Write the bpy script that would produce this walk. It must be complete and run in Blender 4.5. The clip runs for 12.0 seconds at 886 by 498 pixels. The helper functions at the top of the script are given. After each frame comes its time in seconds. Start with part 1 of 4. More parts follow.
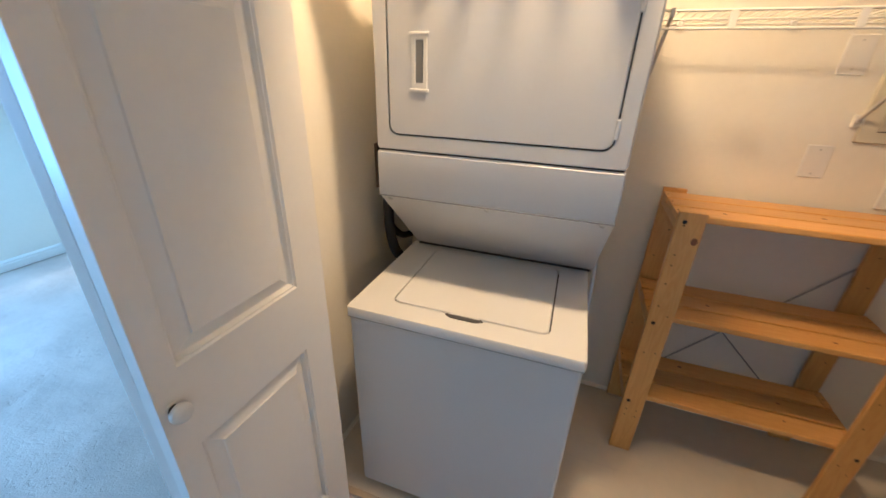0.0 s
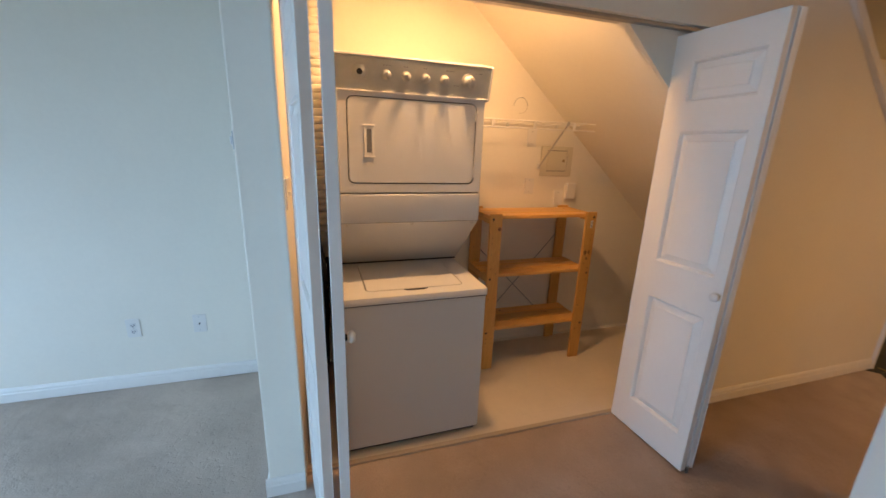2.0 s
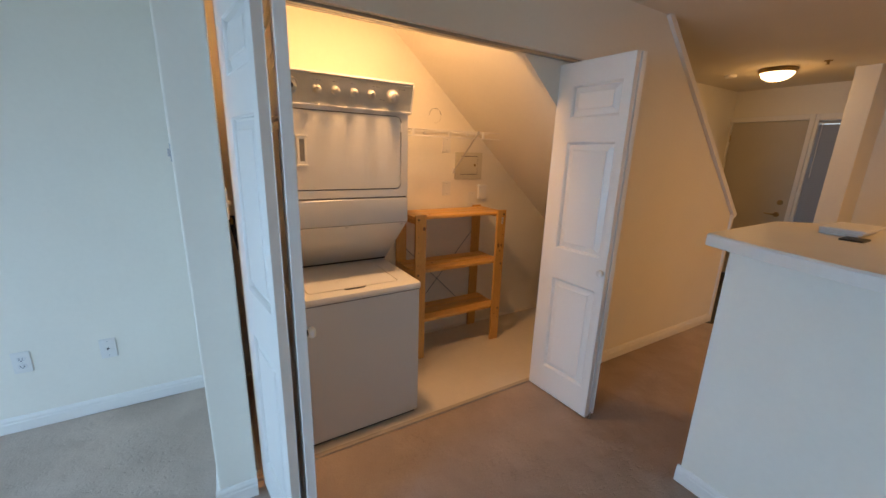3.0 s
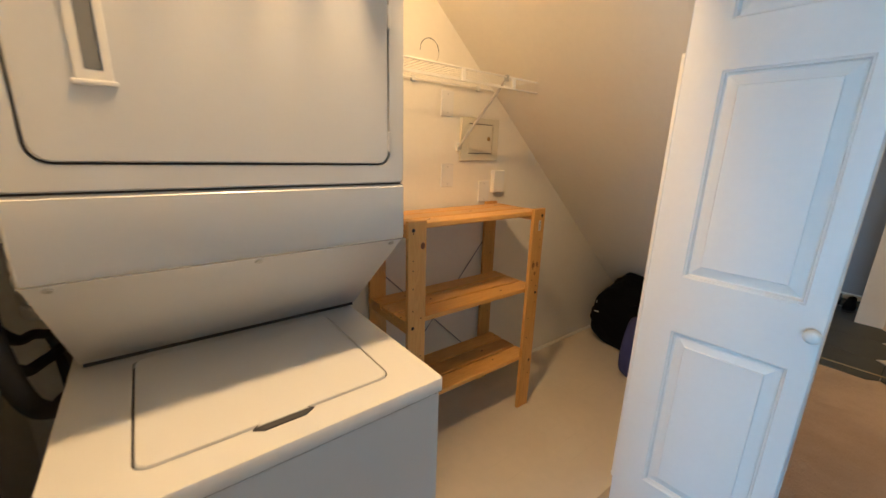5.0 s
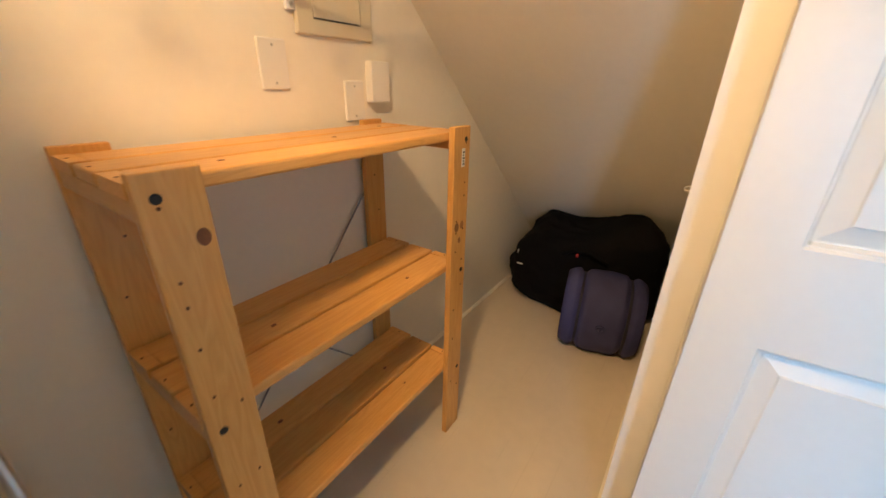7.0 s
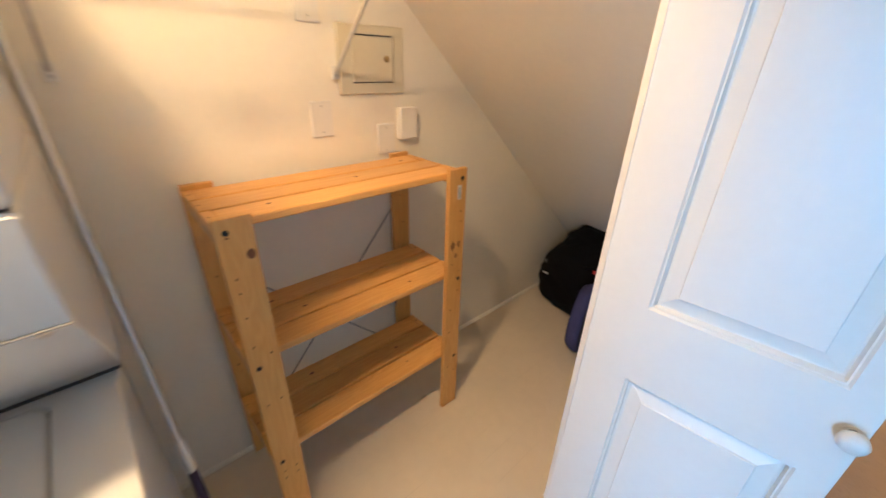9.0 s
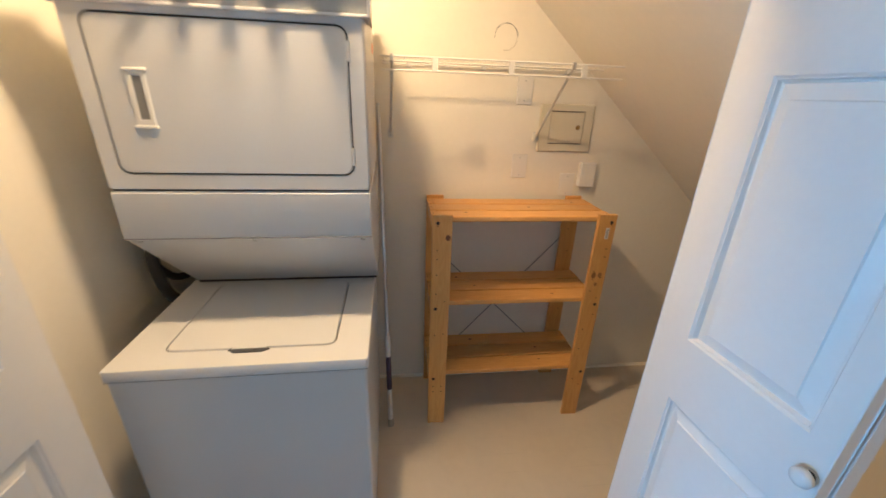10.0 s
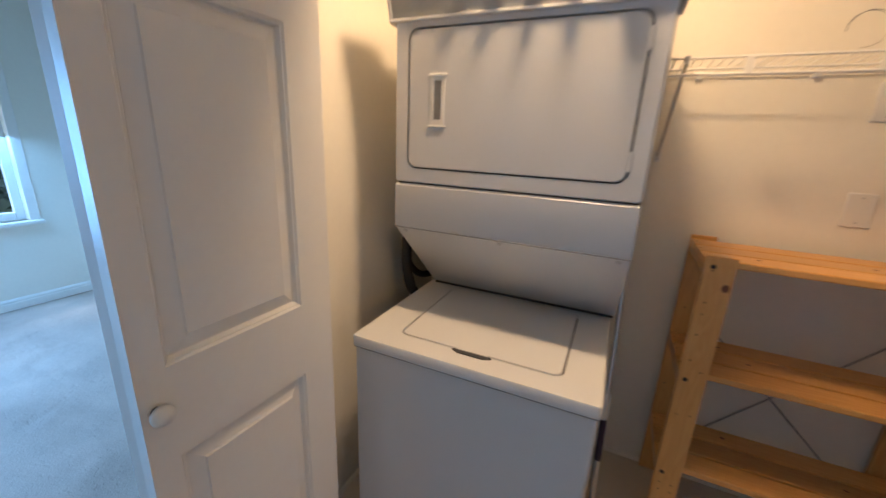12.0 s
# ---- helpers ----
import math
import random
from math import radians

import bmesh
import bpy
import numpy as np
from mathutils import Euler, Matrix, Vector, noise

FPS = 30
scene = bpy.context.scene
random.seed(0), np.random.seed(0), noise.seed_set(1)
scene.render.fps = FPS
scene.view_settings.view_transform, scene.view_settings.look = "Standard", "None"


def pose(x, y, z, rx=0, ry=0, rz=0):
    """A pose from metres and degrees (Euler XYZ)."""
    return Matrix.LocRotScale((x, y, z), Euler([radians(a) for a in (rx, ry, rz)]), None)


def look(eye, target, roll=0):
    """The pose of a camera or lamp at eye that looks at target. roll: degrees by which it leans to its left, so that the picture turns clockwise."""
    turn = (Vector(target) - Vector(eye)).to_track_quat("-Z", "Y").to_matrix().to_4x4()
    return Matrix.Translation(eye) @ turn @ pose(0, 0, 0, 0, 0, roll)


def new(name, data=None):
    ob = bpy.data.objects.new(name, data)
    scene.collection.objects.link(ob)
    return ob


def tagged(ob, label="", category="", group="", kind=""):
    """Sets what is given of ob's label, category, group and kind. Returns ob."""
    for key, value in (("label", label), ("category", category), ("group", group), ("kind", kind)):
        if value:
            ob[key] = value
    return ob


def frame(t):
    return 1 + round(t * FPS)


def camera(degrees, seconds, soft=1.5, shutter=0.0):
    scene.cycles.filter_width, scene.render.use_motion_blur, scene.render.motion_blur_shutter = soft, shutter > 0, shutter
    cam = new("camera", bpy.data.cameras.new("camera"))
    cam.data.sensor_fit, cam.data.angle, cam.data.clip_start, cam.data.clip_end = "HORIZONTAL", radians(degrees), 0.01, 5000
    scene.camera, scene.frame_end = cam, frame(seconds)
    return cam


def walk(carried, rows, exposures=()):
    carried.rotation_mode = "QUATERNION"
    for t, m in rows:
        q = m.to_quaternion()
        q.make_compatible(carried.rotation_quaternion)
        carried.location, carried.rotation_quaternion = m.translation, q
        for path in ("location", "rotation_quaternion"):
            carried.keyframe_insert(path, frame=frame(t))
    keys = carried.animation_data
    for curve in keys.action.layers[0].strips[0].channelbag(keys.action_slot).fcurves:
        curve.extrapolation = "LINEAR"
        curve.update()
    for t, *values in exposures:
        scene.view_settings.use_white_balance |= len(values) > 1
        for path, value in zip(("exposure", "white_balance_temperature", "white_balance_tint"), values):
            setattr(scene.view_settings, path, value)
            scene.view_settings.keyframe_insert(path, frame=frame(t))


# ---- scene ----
cam = camera(99.1, 12.0, soft=1.5, shutter=0.25)
PATH = [
    (0, (0.555, 0.422, 1.468), (-0.048, 2.135, 0.631), 1.8),
    (0.5, (0.483, 0.143, 1.446), (0.221, 1.972, 0.681), 1.7),
    (1, (0.312, -0.104, 1.457), (0.372, 1.779, 0.785), 2.2),
    (1.5, (0.117, -0.24, 1.465), (0.415, 1.655, 0.901), 2.2),
    (2, (-0.073, -0.34, 1.483), (0.5, 1.503, 0.96), 2.0),
    (2.5, (-0.197, -0.476, 1.52), (0.647, 1.265, 1.013), 1.7),
    (2.7, (-0.245, -0.516, 1.523), (0.672, 1.188, 1.018), 1.8),
    (4.3, (-0.075, 0.236, 1.4), (1.056, 1.809, 0.904), 1.4),
    (4.5, (0.007, 0.344, 1.403), (1.144, 1.908, 0.894), 1.5),
    (5, (0.166, 0.624, 1.342), (1.345, 2.161, 0.843), 1.7),
    (5.5, (0.296, 0.852, 1.263), (1.628, 2.256, 0.761), 1.3),
    (6, (0.389, 1.021, 1.214), (1.856, 2.251, 0.634), 1.1),
    (6.5, (0.537, 1.109, 1.197), (2.018, 2.224, 0.448), 0.9),
    (7, (0.734, 1.226, 1.196), (2.252, 2.25, 0.391), 1.2),
    (7.2, (0.794, 1.296, 1.191), (2.326, 2.285, 0.37), 1.0),
    (8.8, (0.767, 1.033, 1.36), (2.196, 2.12, 0.477), 1.9),
    (9, (0.745, 0.892, 1.408), (1.965, 2.206, 0.521), 1.6),
    (9.5, (0.677, 0.57, 1.485), (1.423, 2.232, 0.658), 1.7),
    (10, (0.748, 0.346, 1.526), (0.983, 2.186, 0.778), 2.1),
    (10.5, (0.924, 0.198, 1.545), (0.69, 2.072, 0.887), 2.2),
    (11, (1.01, 0.144, 1.546), (0.462, 1.975, 0.956), 2.3),
    (11.5, (0.968, 0.206, 1.524), (0.253, 1.992, 0.975), 2.2),
    (12, (0.62, 0.429, 1.389), (-0.187, 2.174, 0.84), 2.6),
]
EXPOSURES = [(0.0, 0.35, 5300, 0), (0.5, 0.24, 5900, 5), (1.0, 0.08, 6800, 11), (1.5, -0.1, 7300, 14), (2.5, -0.08, 7800, 15), (2.7, -0.12, 7800, 15), (4.5, 0.15, 7000, 4),
             (5.0, 0.30, 6100, -2), (5.5, 0.34, 6300, -1), (6.5, 0.55, 6600, 1), (7.0, 0.76, 6200, 0), (9.0, 0.82, 5500, -1), (9.5, 0.54, 5300, -3), (10.0, 0.36, 5300, -2), (10.5, 0.2, 5400, 0),
             (11.5, -0.18, 5400, 4), (12.0, -0.1, 5400, 4)]
walk(cam, [(t, look(eye, target, roll)) for t, eye, target, roll in PATH], EXPOSURES)

# ---- world, windows' daylight, lamps ----
world = bpy.data.worlds.new("world")
scene.world = world
world.use_nodes = True
wn = world.node_tree
sky = wn.nodes.new("ShaderNodeTexSky")
sky.sky_type, sky.sun_disc = "NISHITA", False
sky.sun_elevation, sky.sun_rotation = radians(38), radians(200)
wn.links.new(sky.outputs[0], wn.nodes["Background"].inputs[0])
wn.nodes["Background"].inputs[1].default_value = 0.15

DAY = (0.28, 0.56, 1.0)
WARM = (1.0, 0.60, 0.30)


def area(name, m, sx, sy, watts, colour):
    d = bpy.data.lights.new(name, "AREA")
    d.shape, d.size, d.size_y, d.energy, d.color = "RECTANGLE", sx, sy, watts, colour
    ob = new(name, d)
    ob.matrix_world = m
    return ob


def bulb(name, place, watts, colour, radius):
    d = bpy.data.lights.new(name, "POINT")
    d.energy, d.color, d.shadow_soft_size = watts, colour, radius
    ob = new(name, d)
    ob.location = place
    return ob


sun = bpy.data.lights.new("sun", "SUN")
sun.energy, sun.angle, sun.color = 1.5, radians(12), (1.0, 0.96, 0.9)
new("sun", sun).matrix_world = look((0, 0, 20), (6, 9, 6))
# daylight through the window and a second, unseen opening added to light the doors
area("window_daylight", pose(-3.40, 1.11, 1.30, 0, -12, 0), 1.02, 1.05, 26, DAY)
area("unseen_opening_daylight", pose(-3.40, -0.375, 1.08, 0, -40, 0), 1.9, 1.05, 116, DAY)
# flush lamp high in the closet, just behind the header
closet = area("closet_lamp_light", pose(0.47, 1.290, 2.30), 0.16, 0.16, 19, WARM)
closet.data.shape = "DISK"
bulb("closet_bulb_light", (0.47, 1.300, 2.24), 4.5, WARM, 0.06)
# kitchen ceiling lamp, itself unseen, placed for the warm light on bar and hall
area("unseen_kitchen_light", pose(3.2, -0.9, 2.36, 0, 0, 0), 0.5, 0.5, 24, (1.0, 0.54, 0.16))
bulb("hall_lamp_light", (4.535, 1.312, 2.22), 3.0, (1.0, 0.50, 0.12), 0.10)


# ---- materials ----
def material(name, colour, rough=0.6, vary=0.08, scale=3.0, fine=60.0, bump=0.05, metal=0.0, depth=0.002, coat=0.0):
    """Painted or cast surface: broad stains, fine grain and a shallow relief."""
    m = bpy.data.materials.new(name)
    m.use_nodes = True
    n, l = m.node_tree.nodes, m.node_tree.links
    p = n["Principled BSDF"]
    p.inputs["Roughness"].default_value = rough
    p.inputs["Metallic"].default_value = metal
    p.inputs["Coat Weight"].default_value = coat
    tc = n.new("ShaderNodeTexCoord")
    big, small = n.new("ShaderNodeTexNoise"), n.new("ShaderNodeTexNoise")
    big.inputs["Scale"].default_value, small.inputs["Scale"].default_value = scale, fine
    big.inputs["Detail"].default_value = small.inputs["Detail"].default_value = 5
    for t in (big, small):
        l.new(tc.outputs["Object"], t.inputs["Vector"])
    mixn = n.new("ShaderNodeMath")
    mixn.operation = "MULTIPLY_ADD"
    mixn.inputs[1].default_value, mixn.inputs[2].default_value = 0.35, 0.0
    l.new(small.outputs["Fac"], mixn.inputs[0])
    add = n.new("ShaderNodeMath")
    l.new(mixn.outputs[0], add.inputs[0])
    l.new(big.outputs["Fac"], add.inputs[1])
    ramp = n.new("ShaderNodeValToRGB")
    ramp.color_ramp.elements[0].position, ramp.color_ramp.elements[1].position = 0.40, 0.95
    ramp.color_ramp.elements[0].color = (*[c * (1 - vary) for c in colour], 1)
    ramp.color_ramp.elements[1].color = (*[min(1, c * (1 + vary)) for c in colour], 1)
    l.new(add.outputs[0], ramp.inputs[0])
    l.new(ramp.outputs[0], p.inputs["Base Color"])
    b = n.new("ShaderNodeBump")
    b.inputs["Strength"].default_value, b.inputs["Distance"].default_value = bump, depth
    l.new(small.outputs["Fac"], b.inputs["Height"])
    l.new(b.outputs[0], p.inputs["Normal"])
    return m


def carpet_material():
    m = material("carpet", (0.56, 0.45, 0.375), 0.95, 0.15, 1.3, 6.0, 0.0)
    n, l = m.node_tree.nodes, m.node_tree.links
    tc = n["Texture Coordinate"]
    pile, tread, vor = n.new("ShaderNodeTexNoise"), n.new("ShaderNodeTexNoise"), n.new("ShaderNodeTexVoronoi")
    pile.inputs["Scale"].default_value, pile.inputs["Detail"].default_value = 260, 3
    tread.inputs["Scale"].default_value, tread.inputs["Detail"].default_value = 26, 6
    vor.inputs["Scale"].default_value = 170
    for t in (pile, tread, vor):
        l.new(tc.outputs["Object"], t.inputs["Vector"])
    b1, b2 = n.new("ShaderNodeBump"), n.new("ShaderNodeBump")
    b1.inputs["Strength"].default_value, b1.inputs["Distance"].default_value = 0.30, 0.010
    b2.inputs["Strength"].default_value, b2.inputs["Distance"].default_value = 0.26, 0.004
    l.new(tread.outputs["Fac"], b1.inputs["Height"])
    l.new(vor.outputs["Distance"], b2.inputs["Height"])
    l.new(b1.outputs[0], b2.inputs["Normal"])
    l.new(b2.outputs[0], n["Principled BSDF"].inputs["Normal"])
    mx = n.new("ShaderNodeMix")
    mx.data_type, mx.blend_type = "RGBA", "MULTIPLY"
    mx.inputs["Factor"].default_value = 0.36
    l.new(n["Color Ramp"].outputs[0], mx.inputs["A"])
    gr = n.new("ShaderNodeValToRGB")
    gr.color_ramp.elements[0].position, gr.color_ramp.elements[1].position = 0.3, 0.7
    gr.color_ramp.elements[0].color, gr.color_ramp.elements[1].color = (0.55, 0.55, 0.55, 1), (1.15, 1.15, 1.15, 1)
    l.new(pile.outputs["Fac"], gr.inputs[0])
    l.new(gr.outputs[0], mx.inputs["B"])
    nap, nr, mx2 = n.new("ShaderNodeTexNoise"), n.new("ShaderNodeValToRGB"), n.new("ShaderNodeMix")
    nap.inputs["Scale"].default_value, nap.inputs["Detail"].default_value, nap.inputs["Distortion"].default_value = 1.9, 2, 0.6
    l.new(tc.outputs["Object"], nap.inputs["Vector"])
    nr.color_ramp.elements[0].position, nr.color_ramp.elements[1].position = 0.40, 0.58
    nr.color_ramp.elements[0].color, nr.color_ramp.elements[1].color = (0.84, 0.84, 0.84, 1), (1.03, 1.03, 1.03, 1)
    l.new(nap.outputs["Fac"], nr.inputs[0])
    mx2.data_type, mx2.blend_type = "RGBA", "MULTIPLY"
    mx2.inputs["Factor"].default_value = 0.7
    l.new(mx.outputs["Result"], mx2.inputs["A"])
    l.new(nr.outputs[0], mx2.inputs["B"])
    # clustered pits: relief, with some of their shade also put into the colour
    pit, clus = n.new("ShaderNodeTexNoise"), n.new("ShaderNodeTexNoise")
    pit.inputs["Scale"].default_value, pit.inputs["Detail"].default_value = 42, 3
    clus.inputs["Scale"].default_value, clus.inputs["Detail"].default_value = 2.3, 3
    pm, cm, both = n.new("ShaderNodeMapRange"), n.new("ShaderNodeMapRange"), n.new("ShaderNodeMath")
    pm.inputs["From Min"].default_value, pm.inputs["From Max"].default_value = 0.56, 0.66
    cm.inputs["From Min"].default_value, cm.inputs["From Max"].default_value = 0.46, 0.60
    both.operation = "MULTIPLY"
    for tex, rng in ((pit, pm), (clus, cm)):
        l.new(tc.outputs["Object"], tex.inputs["Vector"])
        l.new(tex.outputs["Fac"], rng.inputs["Value"])
    l.new(pm.outputs[0], both.inputs[0])
    l.new(cm.outputs[0], both.inputs[1])
    mx3, b3 = n.new("ShaderNodeMix"), n.new("ShaderNodeBump")
    mx3.data_type, mx3.blend_type = "RGBA", "MULTIPLY"
    l.new(both.outputs[0], mx3.inputs["Factor"])
    l.new(mx2.outputs["Result"], mx3.inputs["A"])
    mx3.inputs["B"].default_value = (0.93, 0.93, 0.935, 1)
    b3.invert = True
    b3.inputs["Strength"].default_value, b3.inputs["Distance"].default_value = 0.28, 0.010
    l.new(both.outputs[0], b3.inputs["Height"])
    l.new(b2.outputs[0], b3.inputs["Normal"])
    l.new(b3.outputs[0], n["Principled BSDF"].inputs["Normal"])
    # darker pile between closet, bar and entry: trodden soil, plus the hall's dimness put into colour
    warp, dist, soil_dim, edge, mx4 = n.new("ShaderNodeVectorMath"), n.new("ShaderNodeVectorMath"), n.new("ShaderNodeMapRange"), n.new("ShaderNodeTexNoise"), n.new("ShaderNodeMix")
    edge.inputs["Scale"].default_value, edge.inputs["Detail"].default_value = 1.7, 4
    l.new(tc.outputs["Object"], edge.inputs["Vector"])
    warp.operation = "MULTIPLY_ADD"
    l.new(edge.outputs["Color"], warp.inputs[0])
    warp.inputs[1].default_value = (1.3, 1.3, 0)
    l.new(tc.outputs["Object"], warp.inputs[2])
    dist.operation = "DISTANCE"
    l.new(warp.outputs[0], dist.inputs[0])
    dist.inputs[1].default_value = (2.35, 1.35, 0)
    soil_dim.inputs["From Min"].default_value, soil_dim.inputs["From Max"].default_value = 1.2, 2.1
    soil_dim.inputs["To Min"].default_value, soil_dim.inputs["To Max"].default_value = 1.0, 0.0
    l.new(dist.outputs["Value"], soil_dim.inputs["Value"])
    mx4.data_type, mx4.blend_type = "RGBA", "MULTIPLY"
    l.new(soil_dim.outputs[0], mx4.inputs["Factor"])
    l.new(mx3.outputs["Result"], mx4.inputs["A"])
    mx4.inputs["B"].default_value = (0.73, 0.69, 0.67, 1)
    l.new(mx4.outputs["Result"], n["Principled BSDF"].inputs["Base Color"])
    return m


def pine_material(name, axis):
    """Varnished pine: grain drawn out along one axis, darker growth rings, small knots; each plank differs."""
    m = bpy.data.materials.new(name)
    m.use_nodes = True
    n, l = m.node_tree.nodes, m.node_tree.links
    p = n["Principled BSDF"]
    p.inputs["Roughness"].default_value, p.inputs["Coat Weight"].default_value = 0.42, 0.15
    tc, info = n.new("ShaderNodeTexCoord"), n.new("ShaderNodeObjectInfo")
    mp = n.new("ShaderNodeMapping")
    mp.inputs["Scale"].default_value = [1.2 if a == axis else 14 for a in range(3)]
    off = n.new("ShaderNodeMath")
    off.operation = "MULTIPLY"
    off.inputs[1].default_value = 37
    l.new(info.outputs["Random"], off.inputs[0])
    addv = n.new("ShaderNodeVectorMath")
    l.new(tc.outputs["Object"], addv.inputs[0])
    l.new(off.outputs[0], addv.inputs[1])
    l.new(addv.outputs[0], mp.inputs["Vector"])
    rings = n.new("ShaderNodeTexNoise")
    rings.inputs["Scale"].default_value, rings.inputs["Detail"].default_value, rings.inputs["Distortion"].default_value = 2.2, 3, 0.8
    l.new(mp.outputs[0], rings.inputs["Vector"])
    wave = n.new("ShaderNodeMath")
    wave.operation = "PINGPONG"
    wave.inputs[1].default_value = 0.075
    l.new(rings.outputs["Fac"], wave.inputs[0])
    ramp = n.new("ShaderNodeValToRGB")
    ramp.color_ramp.elements[0].position, ramp.color_ramp.elements[1].position = 0.0, 0.075
    ramp.color_ramp.elements[0].color, ramp.color_ramp.elements[1].color = (0.65, 0.330, 0.086, 1), (0.72, 0.395, 0.118, 1)
    l.new(wave.outputs[0], ramp.inputs[0])
    mp2 = n.new("ShaderNodeMapping")
    mp2.inputs["Scale"].default_value = [3.0 if a == axis else 9 for a in range(3)]
    l.new(addv.outputs[0], mp2.inputs["Vector"])
    knots = n.new("ShaderNodeTexVoronoi")
    knots.inputs["Scale"].default_value = 0.7
    l.new(mp2.outputs[0], knots.inputs["Vector"])
    kr = n.new("ShaderNodeValToRGB")
    kr.color_ramp.elements[0].position, kr.color_ramp.elements[1].position = 0.0, 0.05
    kr.color_ramp.elements[0].color, kr.color_ramp.elements[1].color = (0.62, 0.48, 0.38, 1), (1, 1, 1, 1)
    l.new(knots.outputs["Distance"], kr.inputs[0])
    mx = n.new("ShaderNodeMix")
    mx.data_type, mx.blend_type = "RGBA", "MULTIPLY"
    mx.inputs["Factor"].default_value = 1.0
    l.new(ramp.outputs[0], mx.inputs["A"])
    l.new(kr.outputs[0], mx.inputs["B"])
    hs = n.new("ShaderNodeHueSaturation")
    vr = n.new("ShaderNodeMath")
    vr.operation = "MULTIPLY_ADD"
    vr.inputs[1].default_value, vr.inputs[2].default_value = 0.24, 0.88
    l.new(info.outputs["Random"], vr.inputs[0])
    l.new(vr.outputs[0], hs.inputs["Value"])
    l.new(mx.outputs["Result"], hs.inputs["Color"])
    l.new(hs.outputs[0], p.inputs["Base Color"])
    b = n.new("ShaderNodeBump")
    b.inputs["Strength"].default_value, b.inputs["Distance"].default_value = 0.12, 0.001
    l.new(rings.outputs["Fac"], b.inputs["Height"])
    l.new(b.outputs[0], p.inputs["Normal"])
    return m


def glow(name, colour, strength):
    m = bpy.data.materials.new(name)
    m.use_nodes = True
    p = m.node_tree.nodes["Principled BSDF"]
    p.inputs["Base Color"].default_value = (0.9, 0.87, 0.8, 1)
    p.inputs["Emission Color"].default_value = (*colour, 1)
    p.inputs["Emission Strength"].default_value = strength
    return m


def glass():
    m = bpy.data.materials.new("window_glass")
    m.use_nodes = True
    p = m.node_tree.nodes["Principled BSDF"]
    p.inputs["Transmission Weight"].default_value, p.inputs["Roughness"].default_value = 1.0, 0.0
    p.inputs["IOR"].default_value = 1.45
    return m


PAINT = material("wall_paint", (0.86, 0.815, 0.71), 0.75, 0.04, 1.3, 45, 0.10)
CEIL = material("ceiling_paint", (0.76, 0.71, 0.61), 0.9, 0.04, 1.5, 70, 0.5, depth=0.004)
TRIM = material("trim_paint", (0.84, 0.815, 0.76), 0.42, 0.04, 2.0, 30, 0.04)
DOOR = material("door_paint", (0.83, 0.81, 0.76), 0.40, 0.035, 2.0, 55, 0.06)
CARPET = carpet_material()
def plank_vinyl(m):
    """Faint worn lines of printed planks, broken up by wear, over the sheet's own colour."""
    n, l = m.node_tree.nodes, m.node_tree.links
    tc, brick, wear, rng, mul = n["Texture Coordinate"], n.new("ShaderNodeTexBrick"), n.new("ShaderNodeTexNoise"), n.new("ShaderNodeMapRange"), n.new("ShaderNodeMath")
    brick.inputs["Scale"].default_value, brick.inputs["Brick Width"].default_value, brick.inputs["Row Height"].default_value = 1.0, 0.9, 0.092
    brick.inputs["Mortar Size"].default_value, brick.inputs["Mortar Smooth"].default_value = 0.0022, 0.4
    wear.inputs["Scale"].default_value, wear.inputs["Detail"].default_value = 4.5, 3
    rng.inputs["From Min"].default_value, rng.inputs["From Max"].default_value, rng.inputs["To Max"].default_value = 0.47, 0.62, 0.09
    mul.operation = "MULTIPLY"
    l.new(tc.outputs["Object"], brick.inputs["Vector"])
    l.new(tc.outputs["Object"], wear.inputs["Vector"])
    l.new(wear.outputs["Fac"], rng.inputs["Value"])
    l.new(rng.outputs[0], mul.inputs[0])
    l.new(brick.outputs["Fac"], mul.inputs[1])
    mx = n.new("ShaderNodeMix")
    mx.data_type = "RGBA"
    l.new(mul.outputs[0], mx.inputs["Factor"])
    l.new(n["Color Ramp"].outputs[0], mx.inputs["A"])
    mx.inputs["B"].default_value = (0.22, 0.17, 0.12, 1)
    l.new(mx.outputs["Result"], n["Principled BSDF"].inputs["Base Color"])


VINYL = material("vinyl_floor", (0.68, 0.60, 0.49), 0.42, 0.06, 2.2, 25, 0.05)
PLANK_VINYL = material("plank_vinyl_floor", (0.68, 0.60, 0.49), 0.42, 0.07, 2.2, 25, 0.05)
plank_vinyl(PLANK_VINYL)
ENAMEL = material("white_enamel", (0.66, 0.66, 0.66), 0.30, 0.025, 2.0, 120, 0.02, coat=0.3)
PLASTIC = material("white_plastic", (0.76, 0.75, 0.72), 0.5, 0.03, 6, 90, 0.02)
KNOB = material("grey_knob_plastic", (0.45, 0.445, 0.43), 0.45, 0.03, 6, 90, 0.02)
IVORY = material("cover_plate_plastic", (0.82, 0.80, 0.75), 0.35, 0.02, 6, 90, 0.02)
GREYPANEL = material("control_panel_grey", (0.43, 0.44, 0.42), 0.40, 0.14, 14, 160, 0.02)
DIALGREY = material("dial_grey", (0.42, 0.43, 0.41), 0.45, 0.08, 14, 160, 0.02)
BLACK = material("black_rubber", (0.018, 0.018, 0.02), 0.6, 0.2, 8, 80, 0.1)
# near-black standing in for shade in seams, gaps and recesses; also the wall ring
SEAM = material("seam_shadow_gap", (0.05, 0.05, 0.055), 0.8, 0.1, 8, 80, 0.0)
STEEL = material("zinc_steel", (0.55, 0.55, 0.54), 0.35, 0.08, 8, 120, 0.02, metal=1.0)
